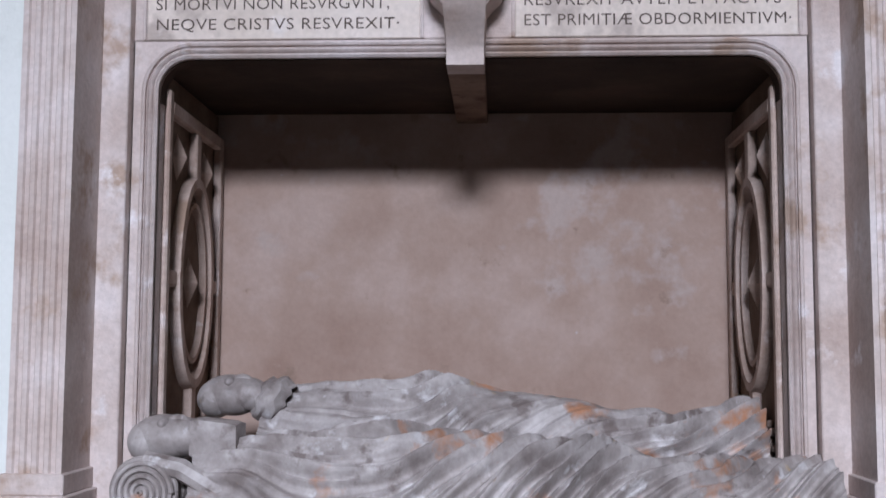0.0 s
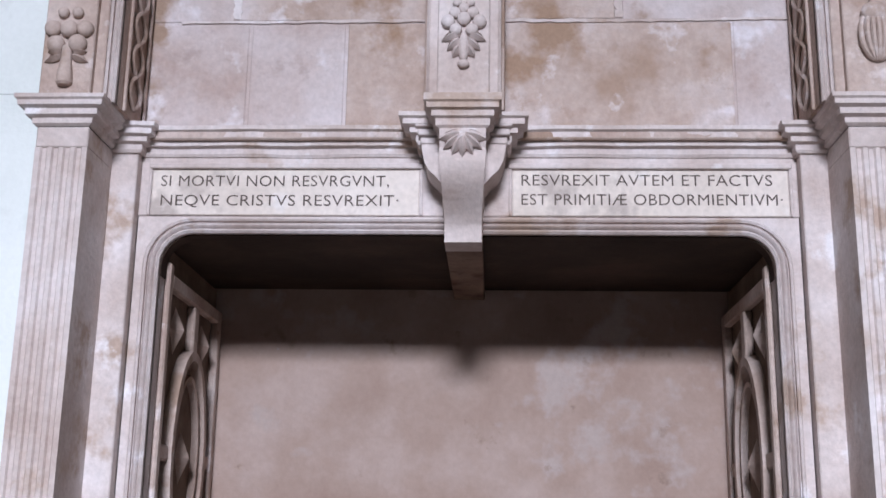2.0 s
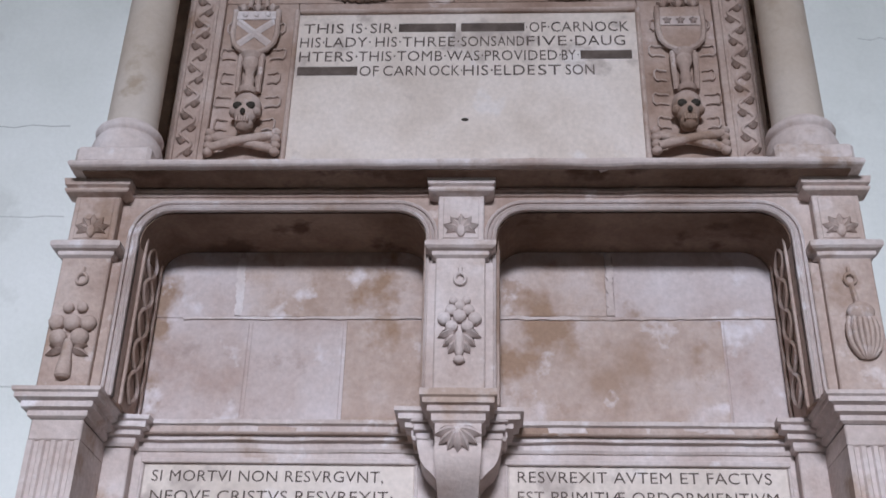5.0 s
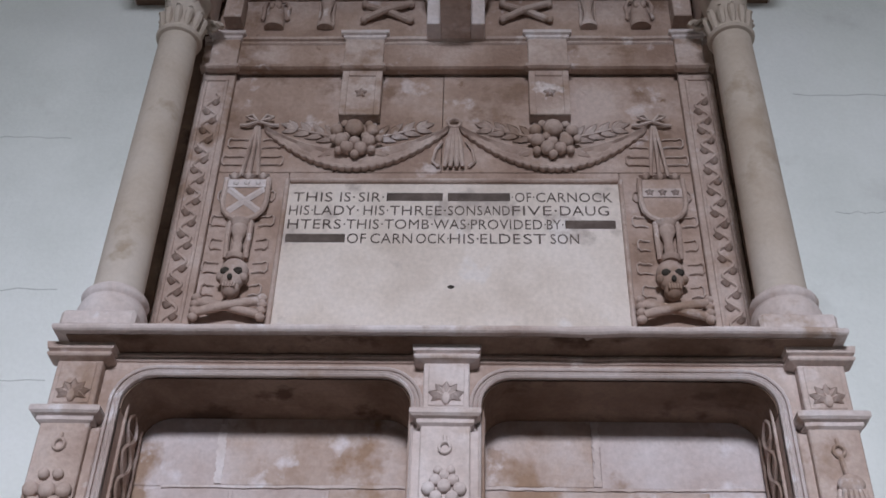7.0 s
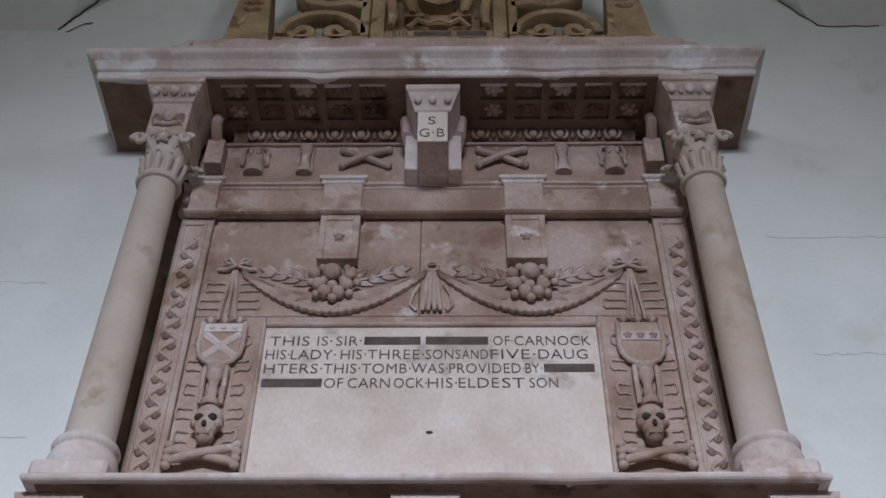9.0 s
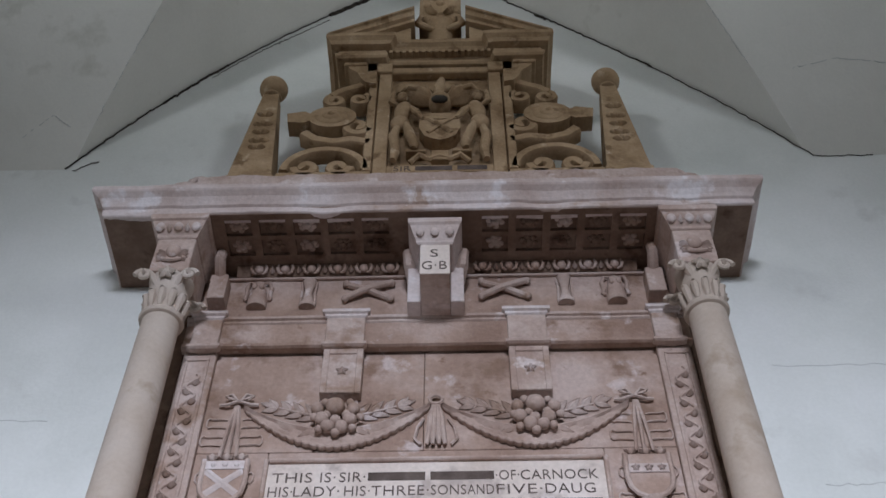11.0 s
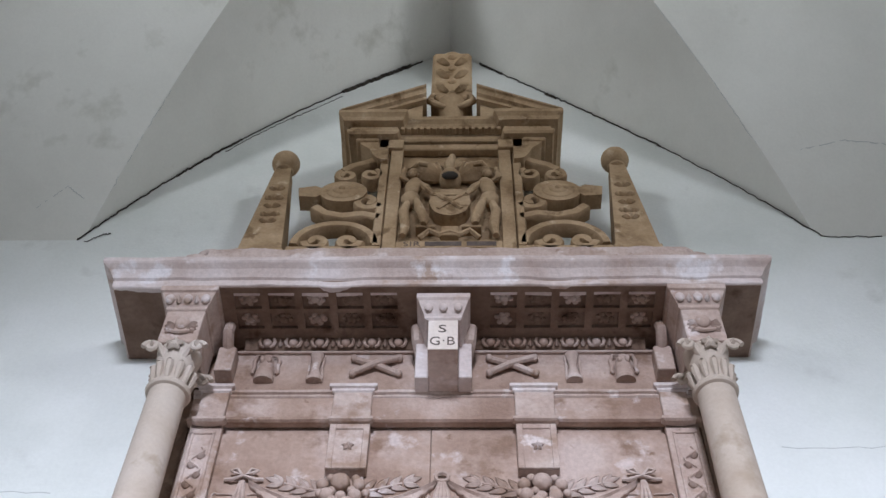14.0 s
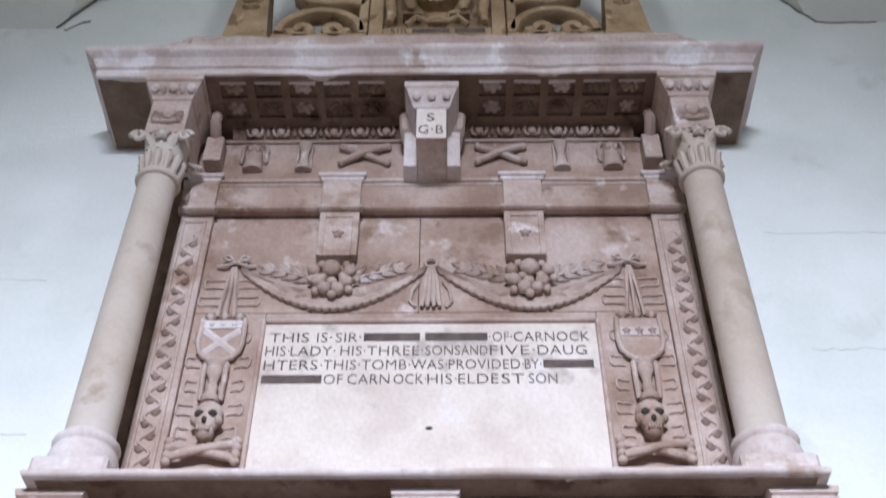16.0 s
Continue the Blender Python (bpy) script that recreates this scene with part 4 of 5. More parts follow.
def trophy(s):
    """Ribbon, shield and baluster hanging down beside the tablet."""
    x = s * 0.817
    ob = thing("carved_trophy", (x, -0.01, 4.05), "brown stone relief of a shield hung from ribbons", "stone carving", "trophies beside the tablet")
    m = bmesh.new()
    y0 = -0.022
    pts = [(x - 0.084, 4.446), (x + 0.084, 4.446), (x + 0.086, 4.33), (x + 0.078, 4.285), (x + 0.055, 4.255), (x + 0.028, 4.24), (x, 4.232), (x - 0.028, 4.24), (x - 0.055, 4.255), (x - 0.078, 4.285), (x - 0.086, 4.33)]
    outline(m, pts, y0, 0.0)
    shield = part("shield", m, BROWN, ob)
    m = bmesh.new()
    rope(m, [(px, y0 - 0.003, pz) for px, pz in pts[1:] + pts[:1]], 0.011, 6, flat=0.8)
    part("rim", m, STONE, shield, smooth=True)
    m = bmesh.new()
    if s < 0:
        for d in (-1, 1):
            rope(m, [(x - d * 0.068, y0 - 0.001, 4.272), (x, y0 - 0.003, 4.33), (x + d * 0.07, y0 - 0.001, 4.392)], 0.015, 4, flat=0.45)
        box(m, x - 0.078, x + 0.078, y0 - 0.006, y0, 4.398, 4.44, bevel=0.002)
        for k in (-1, 0, 1):
            blob(m, x + k * 0.045, y0 - 0.007, 4.42, 0.012, 0.007, 0.012, 8)
    else:
        box(m, x - 0.078, x + 0.078, y0 - 0.006, y0, 4.352, 4.396, bevel=0.002)
        for k in (-1, 0, 1):
            for j in range(5):
                leaf(m, x + k * 0.05, y0 - 0.006, 4.374, 0.018, 0.01, 90 + 72 * j, 0.008)
    part("shield_device", m, PALE, shield, "paler raised device")
    m = bmesh.new()
    for k in (-1, 0, 1):
        blob(m, x + k * 0.058, -0.02, 4.462, 0.014, 0.014, 0.018, 8)
        for d in (-1, 1):
            leaf(m, x + k * 0.058, -0.012, 4.452, 0.034, 0.014, 90 - d * 48, 0.012)
    part("crest_points", m, STONE, ob, smooth=True)
    # a turned baluster between two rods, down to the skull
    m = bmesh.new()
    lathe(m, [(0.03, 4.04), (0.037, 4.05), (0.037, 4.06), (0.024, 4.068), (0.02, 4.085), (0.024, 4.105), (0.017, 4.125), (0.021, 4.15), (0.034, 4.18), (0.03, 4.2), (0.036, 4.208), (0.042, 4.222), (0.03, 4.23)], x, -0.02, 18)
    part("baluster", m, STONE, ob, smooth=True)
    for d in (-1, 1):
        m = bmesh.new()
        rope(m, [(x + d * 0.04, -0.02, 4.225), (x + d * 0.042, -0.028, 4.20), (x + d * 0.042, -0.028, 4.15), (x + d * 0.04, -0.026, 4.10), (x + d * 0.038, -0.02, 4.05)], 0.011, 7)
        part("rod", m, STONE, ob, smooth=True)
    cords = [[(x - 0.006, -0.008, 4.745), (x - 0.02, -0.014, 4.62), (x - 0.034, -0.012, 4.47)],
             [(x + 0.006, -0.008, 4.745), (x + 0.02, -0.014, 4.62), (x + 0.034, -0.012, 4.47)],
             [(x, -0.008, 4.745), (x, -0.018, 4.6), (x - 0.002, -0.014, 4.46)]]
    for k, z in enumerate((4.655, 4.56, 4.37, 4.245, 4.13, 4.02, 3.915)):
        for d in (-1, 1):
            xi, xe, h = x + d * (0.03 if k < 2 else 0.065), x + d * (0.112 + 0.012 * (k % 2)), 0.026
            cords.append([(xi, -0.003, z + h * 0.7), (xi + d * 0.018, -0.006, z + h * 0.8), (xe - d * 0.022, -0.006, z + h * 0.75), (xe - d * 0.01, -0.007, z + h), (xe, -0.006, z + h * 0.6), (xe, -0.006, z - h * 0.5), (xe - d * 0.01, -0.007, z - h), (xe - d * 0.024, -0.006, z - h * 0.8), (xi + d * 0.014, -0.006, z - h * 0.9), (xi, -0.003, z - h)])
    for k, c in enumerate(cords):
        m = bmesh.new()
        rope(m, c, 0.008 if k < 3 else 0.0042, 5)
        part("ribbon", m, STONE, ob, smooth=True)


for s in (-1, 1):
    skull_and_bones(s)
    trophy(s)


def swag(s):
    """A hanging cloth with scalloped lower edge, fruit and laurel in its hollow."""
    xa, xb = s * 0.02, s * 0.79
    ob = thing("carved_swag", (s * 0.4, -0.02, 4.5), "brown stone swag of cloth with fruit and laurel sprays", "stone carving", "swags over the tablet")
    m = bmesh.new()
    n = 96
    rows = []
    for i in range(n + 1):
        u = i / n
        x = xa + (xb - xa) * u
        sag = math.sin(math.pi * u) ** 0.85
        top = 4.748 - 0.15 * sag
        low = top - 0.018 - 0.078 * sag - 0.008 * abs(math.sin(math.pi * i / 4))
        crease = 0.004 * math.sin(26 * u + 1.5 * math.sin(9 * u))
        rows.append([m.verts.new((x, -0.004 - d - 0.012 * sag, top + (low - top) * f)) for f, d in ((0, 0), (0, 0.014), (0.1, 0.018), (0.22, 0.009 + crease), (0.42, 0.005 - crease), (0.6, 0.009 + crease), (0.76, 0.008), (0.86, 0.014), (0.95, 0.012), (1, 0.004), (1, -0.008))])
    for a, b in zip(rows, rows[1:]):
        for j in range(10):
            m.faces.new((a[j], a[j + 1], b[j + 1], b[j]))
    part("cloth", m, STONE, ob, smooth=True)
    c = s * 0.403
    rnd = random.Random(7 if s > 0 else 4)
    lumps("fruit", [(c + dx + rnd.uniform(-0.006, 0.006), -0.035 - r * 0.5, 4.655 + dz, r, r, r * rnd.uniform(0.9, 1.1)) for dx, dz, r in ((0, 0.035, 0.042), (-0.075, 0.03, 0.028), (0.075, 0.028, 0.028), (-0.06, -0.025, 0.03), (0.055, -0.03, 0.03), (0.0, -0.03, 0.024), (-0.025, -0.065, 0.03), (0.03, -0.068, 0.028), (-0.09, -0.01, 0.018), (0.095, -0.012, 0.018), (-0.035, 0.0, 0.02), (0.04, 0.002, 0.02), (0.0, -0.095, 0.02), (-0.065, -0.075, 0.018), (0.07, -0.07, 0.018), (-0.045, 0.068, 0.02), (0.05, 0.066, 0.018))], STONE, ob)
    for d in (-1, 1):
        m = bmesh.new()
        rope(m, [(c + d * 0.05, -0.01, 4.675), (c + d * 0.14, -0.014, 4.695), (c + d * 0.24, -0.01, 4.73)], 0.005, 5)
        part("stem", m, STONE, ob, smooth=True)
        leaves("laurel_leaf", [(c + d * (0.08 + 0.056 * k), -0.005, 4.685 + 0.016 * k, 0.09 - 0.008 * k, 0.032, (90 - d * 90) + d * (52 if q > 0 else -14), 0.009) for k in range(4) for q in (-1, 1)] + [(c + d * 0.255, -0.005, 4.742, 0.07, 0.03, 90 - d * 70, 0.009), (c + d * 0.045, -0.005, 4.70, 0.085, 0.036, 90 - d * 24, 0.009), (c + d * 0.07, -0.02, 4.61, 0.09, 0.034, (90 - d * 90) - d * 30, 0.009)], STONE, ob)
    m = bmesh.new()
    xk = s * 0.81
    for d in (-1, 1):
        rope(m, [(xk, -0.015, 4.755), (xk + d * 0.03, -0.03, 4.79), (xk + d * 0.055, -0.025, 4.785), (xk + d * 0.035, -0.03, 4.765), (xk, -0.03, 4.755), (xk + d * 0.05, -0.02, 4.742), (xk + d * 0.08, -0.012, 4.748)], 0.008, 6)
    part("bow", m, STONE, ob, smooth=True)


swag(-1)
swag(1)
knot = thing("carved_knot", (0, -0.01, 4.5), "brown stone knotted cloth tail between the swags", "stone carving")
m = bmesh.new()
rope(m, [(0.026 * math.cos(a / 6 * math.pi), -0.02, 4.755 + 0.024 * math.sin(a / 6 * math.pi)) for a in range(13)], 0.008, 6)
for k in (-1.4, -0.5, 0.5, 1.4):
    rope(m, [(k * 0.006, -0.012, 4.74), (k * 0.016, -0.03, 4.65), (k * 0.022, -0.028, 4.55), (k * 0.026, -0.02, 4.515)], 0.013, 7, taper=True)
for d in (-1, 1):
    rope(m, [(d * 0.05, -0.008, 4.66), (d * 0.075, -0.012, 4.61), (d * 0.085, -0.012, 4.55), (d * 0.06, -0.012, 4.52)], 0.007, 5)
part("cloth_tail", m, STONE, knot, smooth=True)

# architrave, frieze and cornice over the tablet
arch = thing("architrave", (0, -0.02, 5.05), "brown sandstone architrave band with projecting blocks", "architrave")
part("band", boxes((-1.1, 1.1, -0.045, -0.001, 5.075, 5.21)), BROWN, arch)
prof = [(-0.03, 5.05), (0.0, 5.05), (0.012, 5.056), (0.012, 5.072), (0.0, 5.078), (-0.03, 5.078)]
part("lower_fillet", mould(prof, [(-1.1, -0.045), (1.1, -0.045)], rough=0.002, step=0.05), BROWN, arch)
prof = [(-0.03, 5.2), (0.0, 5.2), (0.008, 5.206), (0.008, 5.216), (0.02, 5.22), (0.02, 5.236), (-0.03, 5.236)]
part("upper_fillet", mould(prof, [(-1.1, -0.045), (1.1, -0.045)], rough=0.003, step=0.05), STONE, arch)
for c, w in ((-0.395, 0.085), (0.395, 0.085), (-1.0, 0.06), (1.0, 0.06)):
    b = part("block", boxes((c - w, c + w, -0.07, -0.04, 5.05, 5.22)), STONE, arch)
    prof = [(-0.03, 5.21), (0.0, 5.21), (0.008, 5.216), (0.008, 5.228), (0.02, 5.233), (0.02, 5.25), (-0.03, 5.25)]
    part("block_cap", mould(prof, [(c - w, -0.045), (c - w, -0.07), (c + w, -0.07), (c + w, -0.045)]), PALE, b)
    prof = [(-0.03, 5.03), (0.0, 5.03), (0.012, 5.036), (0.012, 5.05), (-0.03, 5.05)]
    part("block_foot", mould(prof, [(c - w, -0.045), (c - w, -0.07), (c + w, -0.07), (c + w, -0.045)]), STONE, b)
for s in (-1, 1):
    c = s * 0.395
    ob = thing("label_block", (c, -0.03, 4.77), "pale stone block with a sunk panel and small star", "stone block", "blocks under the architrave")
    part("block_body", boxes((c - 0.085, c + 0.085, -0.05, -0.001, 4.77, 5.03)), STONE, ob)
    for d in ((c - 0.085, c - 0.058, -0.057, -0.049, 4.77, 5.03), (c + 0.058, c + 0.085, -0.057, -0.049, 4.77, 5.03), (c - 0.058, c + 0.058, -0.057, -0.049, 5.0, 5.03), (c - 0.058, c + 0.058, -0.057, -0.049, 4.77, 4.80)):
        part("border", boxes(d, bevel=0.003), STONE, ob)
    m = bmesh.new()
    for j in range(5):
        leaf(m, c, -0.052, 4.9, 0.028, 0.015, 90 + 72 * j, 0.008)
    part("star", m, STONE, ob)

frieze = thing("carved_frieze", (0, -0.01, 5.27), "brown sandstone frieze carved with crossed bones, hourglasses and skulls", "frieze")
part("frieze_slab", boxes((-1.1, 1.1, -0.018, -0.001, 5.25, 5.54)), BROWN, frieze)
part("fillet", boxes((-1.1, 1.1, -0.035, -0.018, 5.525, 5.54), bevel=0.003), STONE, frieze)
for s in (-1, 1):
    x = s * 0.31
    for d in (-1, 1):
        m = bmesh.new()
        rope(m, [(x - 0.10, -0.03 - 0.01 * (d > 0), 5.43 - d * 0.05), (x, -0.04 - 0.012 * (d > 0), 5.43), (x + 0.10, -0.03 - 0.01 * (d > 0), 5.43 + d * 0.05)], 0.016, 8)
        for e in (-1, 1):
            blob(m, x + e * 0.104, -0.036, 5.43 + e * d * 0.052, 0.018, 0.018, 0.022, 8)
        part("bone", m, STONE, frieze, smooth=True)
    x = s * 0.585
    m = bmesh.new()
    lathe(m, [(0.036, 5.33), (0.039, 5.336), (0.037, 5.35), (0.026, 5.37), (0.017, 5.415), (0.02, 5.45), (0.03, 5.49), (0.034, 5.505), (0.03, 5.512)], x, -0.03, 16, 0.75)
    for d in (-1, 1):
        rope(m, [(x + d * 0.034, -0.026, 5.35), (x + d * 0.03, -0.03, 5.43), (x + d * 0.034, -0.026, 5.5)], 0.006, 6)
    part("hourglass", m, STONE, frieze, smooth=True)
    x = s * 0.815
    m = bmesh.new()
    lathe(m, [(0.043, 5.33), (0.046, 5.337), (0.044, 5.36), (0.04, 5.41), (0.034, 5.46), (0.024, 5.495), (0.01, 5.508)], x, -0.03, 18, 0.8)
    for d in (-1, 1):
        rope(m, [(x + d * 0.02, -0.04, 5.49), (x + d * 0.044, -0.034, 5.5), (x + d * 0.058, -0.026, 5.47), (x + d * 0.052, -0.028, 5.43), (x + d * 0.058, -0.026, 5.395), (x + d * 0.05, -0.03, 5.38)], 0.011, 7, taper=True)
        blob(m, x + d * 0.016, -0.058, 5.45, 0.013, 0.012, 0.022, 8)
    part("skull_form", m, STONE, frieze, smooth=True)
    x0, x1 = sorted((s * 0.95, s * 1.03))
    part("end_block", boxes((x0, x1, -0.1, -0.02, 5.33, 5.49)), STONE, frieze)
    m = bmesh.new()
    rope(m, [((x0 + x1) / 2, -0.05, 5.49), ((x0 + x1) / 2, -0.11, 5.50), ((x0 + x1) / 2, -0.15, 5.54), ((x0 + x1) / 2, -0.14, 5.59)], 0.026, 8)
    part("end_scroll", m, STONE, frieze, smooth=True)

CL, CR = -1.498, 1.425
cornice = thing("projecting_cornice", (0, -0.2, 5.6), "deep pink-brown sandstone cornice with a coffered underside", "cornice")
# coffered underside and core in the darker brown stone
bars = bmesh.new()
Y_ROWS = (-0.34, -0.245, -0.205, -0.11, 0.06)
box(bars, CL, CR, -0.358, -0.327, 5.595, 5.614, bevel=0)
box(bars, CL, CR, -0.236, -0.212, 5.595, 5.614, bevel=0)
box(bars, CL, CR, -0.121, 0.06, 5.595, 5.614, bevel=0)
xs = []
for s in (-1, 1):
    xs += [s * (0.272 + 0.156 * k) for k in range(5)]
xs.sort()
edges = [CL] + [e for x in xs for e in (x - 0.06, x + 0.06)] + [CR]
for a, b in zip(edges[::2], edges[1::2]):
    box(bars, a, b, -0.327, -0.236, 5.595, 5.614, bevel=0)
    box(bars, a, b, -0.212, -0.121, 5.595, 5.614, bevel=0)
part("coffer_grid", bars, STAIN_SHADE, cornice)
part("cornice_core", boxes((CL, CR, -0.36, 0.06, 5.614, 5.70), bevel=0), STAIN_SHADE, cornice)
prof = [(-0.05, 5.598), (0.004, 5.598), (0.01, 5.602), (0.01, 5.634), (0.002, 5.638), (0.002, 5.645), (0.014, 5.652), (0.022, 5.668), (0.036, 5.69), (0.052, 5.702), (0.06, 5.708), (0.066, 5.716), (0.066, 5.742), (-0.05, 5.742)]
part("corona", mould(prof, [(CL, 0.06), (CL, -0.36), (CR, -0.36), (CR, 0.06)], rough=0.005, step=0.03), PALE, cornice)
part("cornice_top", boxes((CL + 0.04, CR - 0.04, -0.32, 0.06, 5.70, 5.74), bevel=0), STONE, cornice)
rnd = random.Random(11)
for r, y in enumerate((-0.281, -0.166)):
    for x in xs:
        m = bmesh.new()
        blob(m, x, y, 5.608, 0.024, 0.02, 0.018, 9)
        for k in range(6):
            a = math.pi * k / 3 + rnd.uniform(0, 0.4)
            blob(m, x + 0.03 * math.cos(a), y + 0.026 * math.sin(a), 5.611, 0.015, 0.014, 0.011, 7)
        part("rosette", m, STONE if rnd.random() < 0.4 else STAIN_SHADE, cornice, smooth=True)
for s in (-1, 1):
    lumps("egg", [(s * (0.215 + 0.122 * k), -0.056, 5.568, 0.022, 0.02, 0.024) for k in range(6)], BROWN, cornice, 10)
    for k in range(6):
        for d in (-1, 1):
            m = bmesh.new()
            rope(m, [(s * (0.215 + 0.122 * k) + d * a, -0.05 - b, z) for a, b, z in ((0.03, 0.016, 5.592), (0.036, 0.012, 5.572), (0.03, 0.006, 5.552), (0.014, 0.0, 5.545))], 0.009, 6, taper=True)
            part("husk", m, BROWN, cornice, smooth=True)
    leaves("dart", [(s * (0.276 + 0.122 * k), -0.048, 5.548, 0.048, 0.022, 90, 0.018) for k in range(5)], BROWN, cornice)
prof = [(-0.02, 5.54), (0.0, 5.54), (0.012, 5.548), (0.04, 5.585), (0.045, 5.598), (-0.02, 5.598)]
part("bed_moulding", mould(prof, [(-0.93, -0.02), (0.93, -0.02)]), STAIN_SHADE, cornice)

bracket = thing("initialled_bracket", (0, -0.15, 5.2), "stone bracket with three dark initials on its white face", "bracket")
body = part("bracket_body", boxes((-0.065, 0.065, -0.30, -0.02, 5.222, 5.42)), STONE, bracket)
face = part("painted_face", boxes((-0.065, 0.065, -0.306, -0.30, 5.222, 5.42), bevel=0.002), TABLET, bracket, "white painted face with dark initials")
lettering("lettering", "S", -0.02, -0.306, 5.335, 0.052, 0.034, face, INK)
lettering("lettering", "G·B", -0.056, -0.306, 5.25, 0.056, 0.108, face, INK)
for s in (-1, 1):
    x0, x1 = sorted((s * 0.066, s * 0.125))
    part("wing", boxes((x0, x1, -0.15, -0.02, 5.22, 5.45)), PALE, bracket)
    m = bmesh.new()
    rope(m, [(s * 0.10, -0.06, 5.44), (s * 0.115, -0.14, 5.48), (s * 0.12, -0.16, 5.55)], 0.032, 8)
    part("wing_scroll", m, STONE, bracket, smooth=True)
prof = [(-0.06, 5.42), (0.0, 5.42), (0.008, 5.428), (0.008, 5.44), (0.03, 5.50), (0.035, 5.52), (0.045, 5.53), (0.045, 5.56), (-0.06, 5.598)]
part("bracket_cap", mould(prof, [(-0.075, -0.05), (-0.075, -0.305), (0.075, -0.305), (0.075, -0.05)]), PALE, bracket)
lumps("egg", [(-0.066 + 0.066 * k, -0.333, 5.478, 0.02, 0.014, 0.026) for k in range(3)], PALE, bracket)

# ---- crest on the cornice ----
CX, CY = 0.02, -0.25
course = thing("blocking_course", (CX, -0.15, 5.74), "rough brown stone course on top of the cornice with broken ends", "stone course")
part("course_slab", mould([(-0.25, 5.742), (0.0, 5.742), (0.0, 5.99), (-0.008, 6.0), (-0.25, 6.0)], [(-1.14, -0.30), (1.16, -0.30)], rough=0.012, step=0.03), STONE, course)
for s in (-1, 1):
    m = bmesh.new()
    rope(m, [(s * (1.13 + (0.055 - 0.003 * k) * math.cos(k * 0.5)), -0.27, 5.95 + (0.055 - 0.003 * k) * math.sin(k * 0.5)) for k in range(14)] , 0.022, 8)
    blob(m, s * 1.20, -0.26, 5.92, 0.08, 0.05, 0.05, 10)
    part("broken_scroll", m, STONE, course, smooth=True)


def obelisk(x, z0):
    ob = thing("stone_obelisk", (x, CY, z0), "brown sandstone obelisk with ball finial and carved face", "obelisk", "obelisks on the cornice")
    part("foot", boxes((x - 0.118, x + 0.118, CY - 0.02, CY + 0.2, z0, z0 + 0.045)), OCHRE, ob)
    m = bmesh.new()
    a = [m.verts.new((x + dx * 0.108, CY + 0.09 + dy * 0.1, z0 + 0.045)) for dx, dy in ((-1, -1), (1, -1), (1, 1), (-1, 1))]
    b = [m.verts.new((x + dx * 0.042, CY + 0.09 + dy * 0.042, z0 + 0.92)) for dx, dy in ((-1, -1), (1, -1), (1, 1), (-1, 1))]
    for i in range(4):
        m.faces.new((a[i], a[(i + 1) % 4], b[(i + 1) % 4], b[i]))
    m.faces.new(a)
    m.faces.new(b[::-1])
    part("shaft", m, OCHRE, ob)
    m = bmesh.new()
    lathe(m, [(0.035, z0 + 0.91), (0.05, z0 + 0.92), (0.052, z0 + 0.932), (0.03, z0 + 0.942)] + [(0.078 * math.sin(math.pi * (0.1 + 0.9 * k / 12)) + 0.001, z0 + 1.015 - 0.078 * math.cos(math.pi * (0.1 + 0.9 * k / 12))) for k in range(13)], x, CY + 0.08, 22)
    part("ball_finial", m, OCHRE, ob, smooth=True)
    for u, n in ((0.72, 2), (0.6, 3), (0.5, 2), (0.40, 3), (0.32, 2)):
        z = z0 + 0.045 + 0.875 * u
        y = CY - 0.01 + 0.058 * u
        lumps("bud", [(x + (j - (n - 1) / 2) * 0.036, y, z + (0.012 if j % 2 else 0), 0.017, 0.017, 0.022) for j in range(n)], OCHRE, ob, 8)
        leaves("leaf", [(x, y, z - 0.02, 0.05, 0.022, 90 - d * 65, 0.016) for d in (-1, 1)], OCHRE, ob)


obelisk(CX - 0.932, 6.0)
obelisk(CX + 0.922, 6.02)

crest = thing("armorial_panel", (CX, CY, 6.0), "ochre sandstone armorial panel with supporters, shield and helm", "carved panel")
part("panel_slab", boxes((CX - 0.33, CX + 0.33, CY + 0.02, CY + 0.2, 6.0, 7.12)), OCHRE, crest)
for s in (-1, 1):
    x0, x1 = sorted((CX + s * 0.262, CX + s * 0.33))
    part("side_pilaster", boxes((x0, x1, CY - 0.03, CY + 0.02, 6.0, 6.98)), OCHRE, crest)
part("sill", boxes((CX - 0.262, CX + 0.262, CY - 0.025, CY + 0.02, 6.0, 6.085)), OCHRE, crest)
plate = part("name_strip", boxes((CX - 0.235, CX + 0.235, CY - 0.032, CY - 0.025, 6.02, 6.078), bevel=0.002), OCHRE, crest)
lettering("lettering", "SIR", CX - 0.225, CY - 0.032, 6.03, 0.04, 0.085, plate, INK)
part("bar", boxes((CX - 0.12, CX + 0.06, CY - 0.0335, CY - 0.03, 6.032, 6.068), bevel=0), INK, plate, "dark bar in the writing")
part("bar", boxes((CX + 0.085, CX + 0.23, CY - 0.0335, CY - 0.03, 6.032, 6.068), bevel=0), INK, plate, "dark bar in the writing")
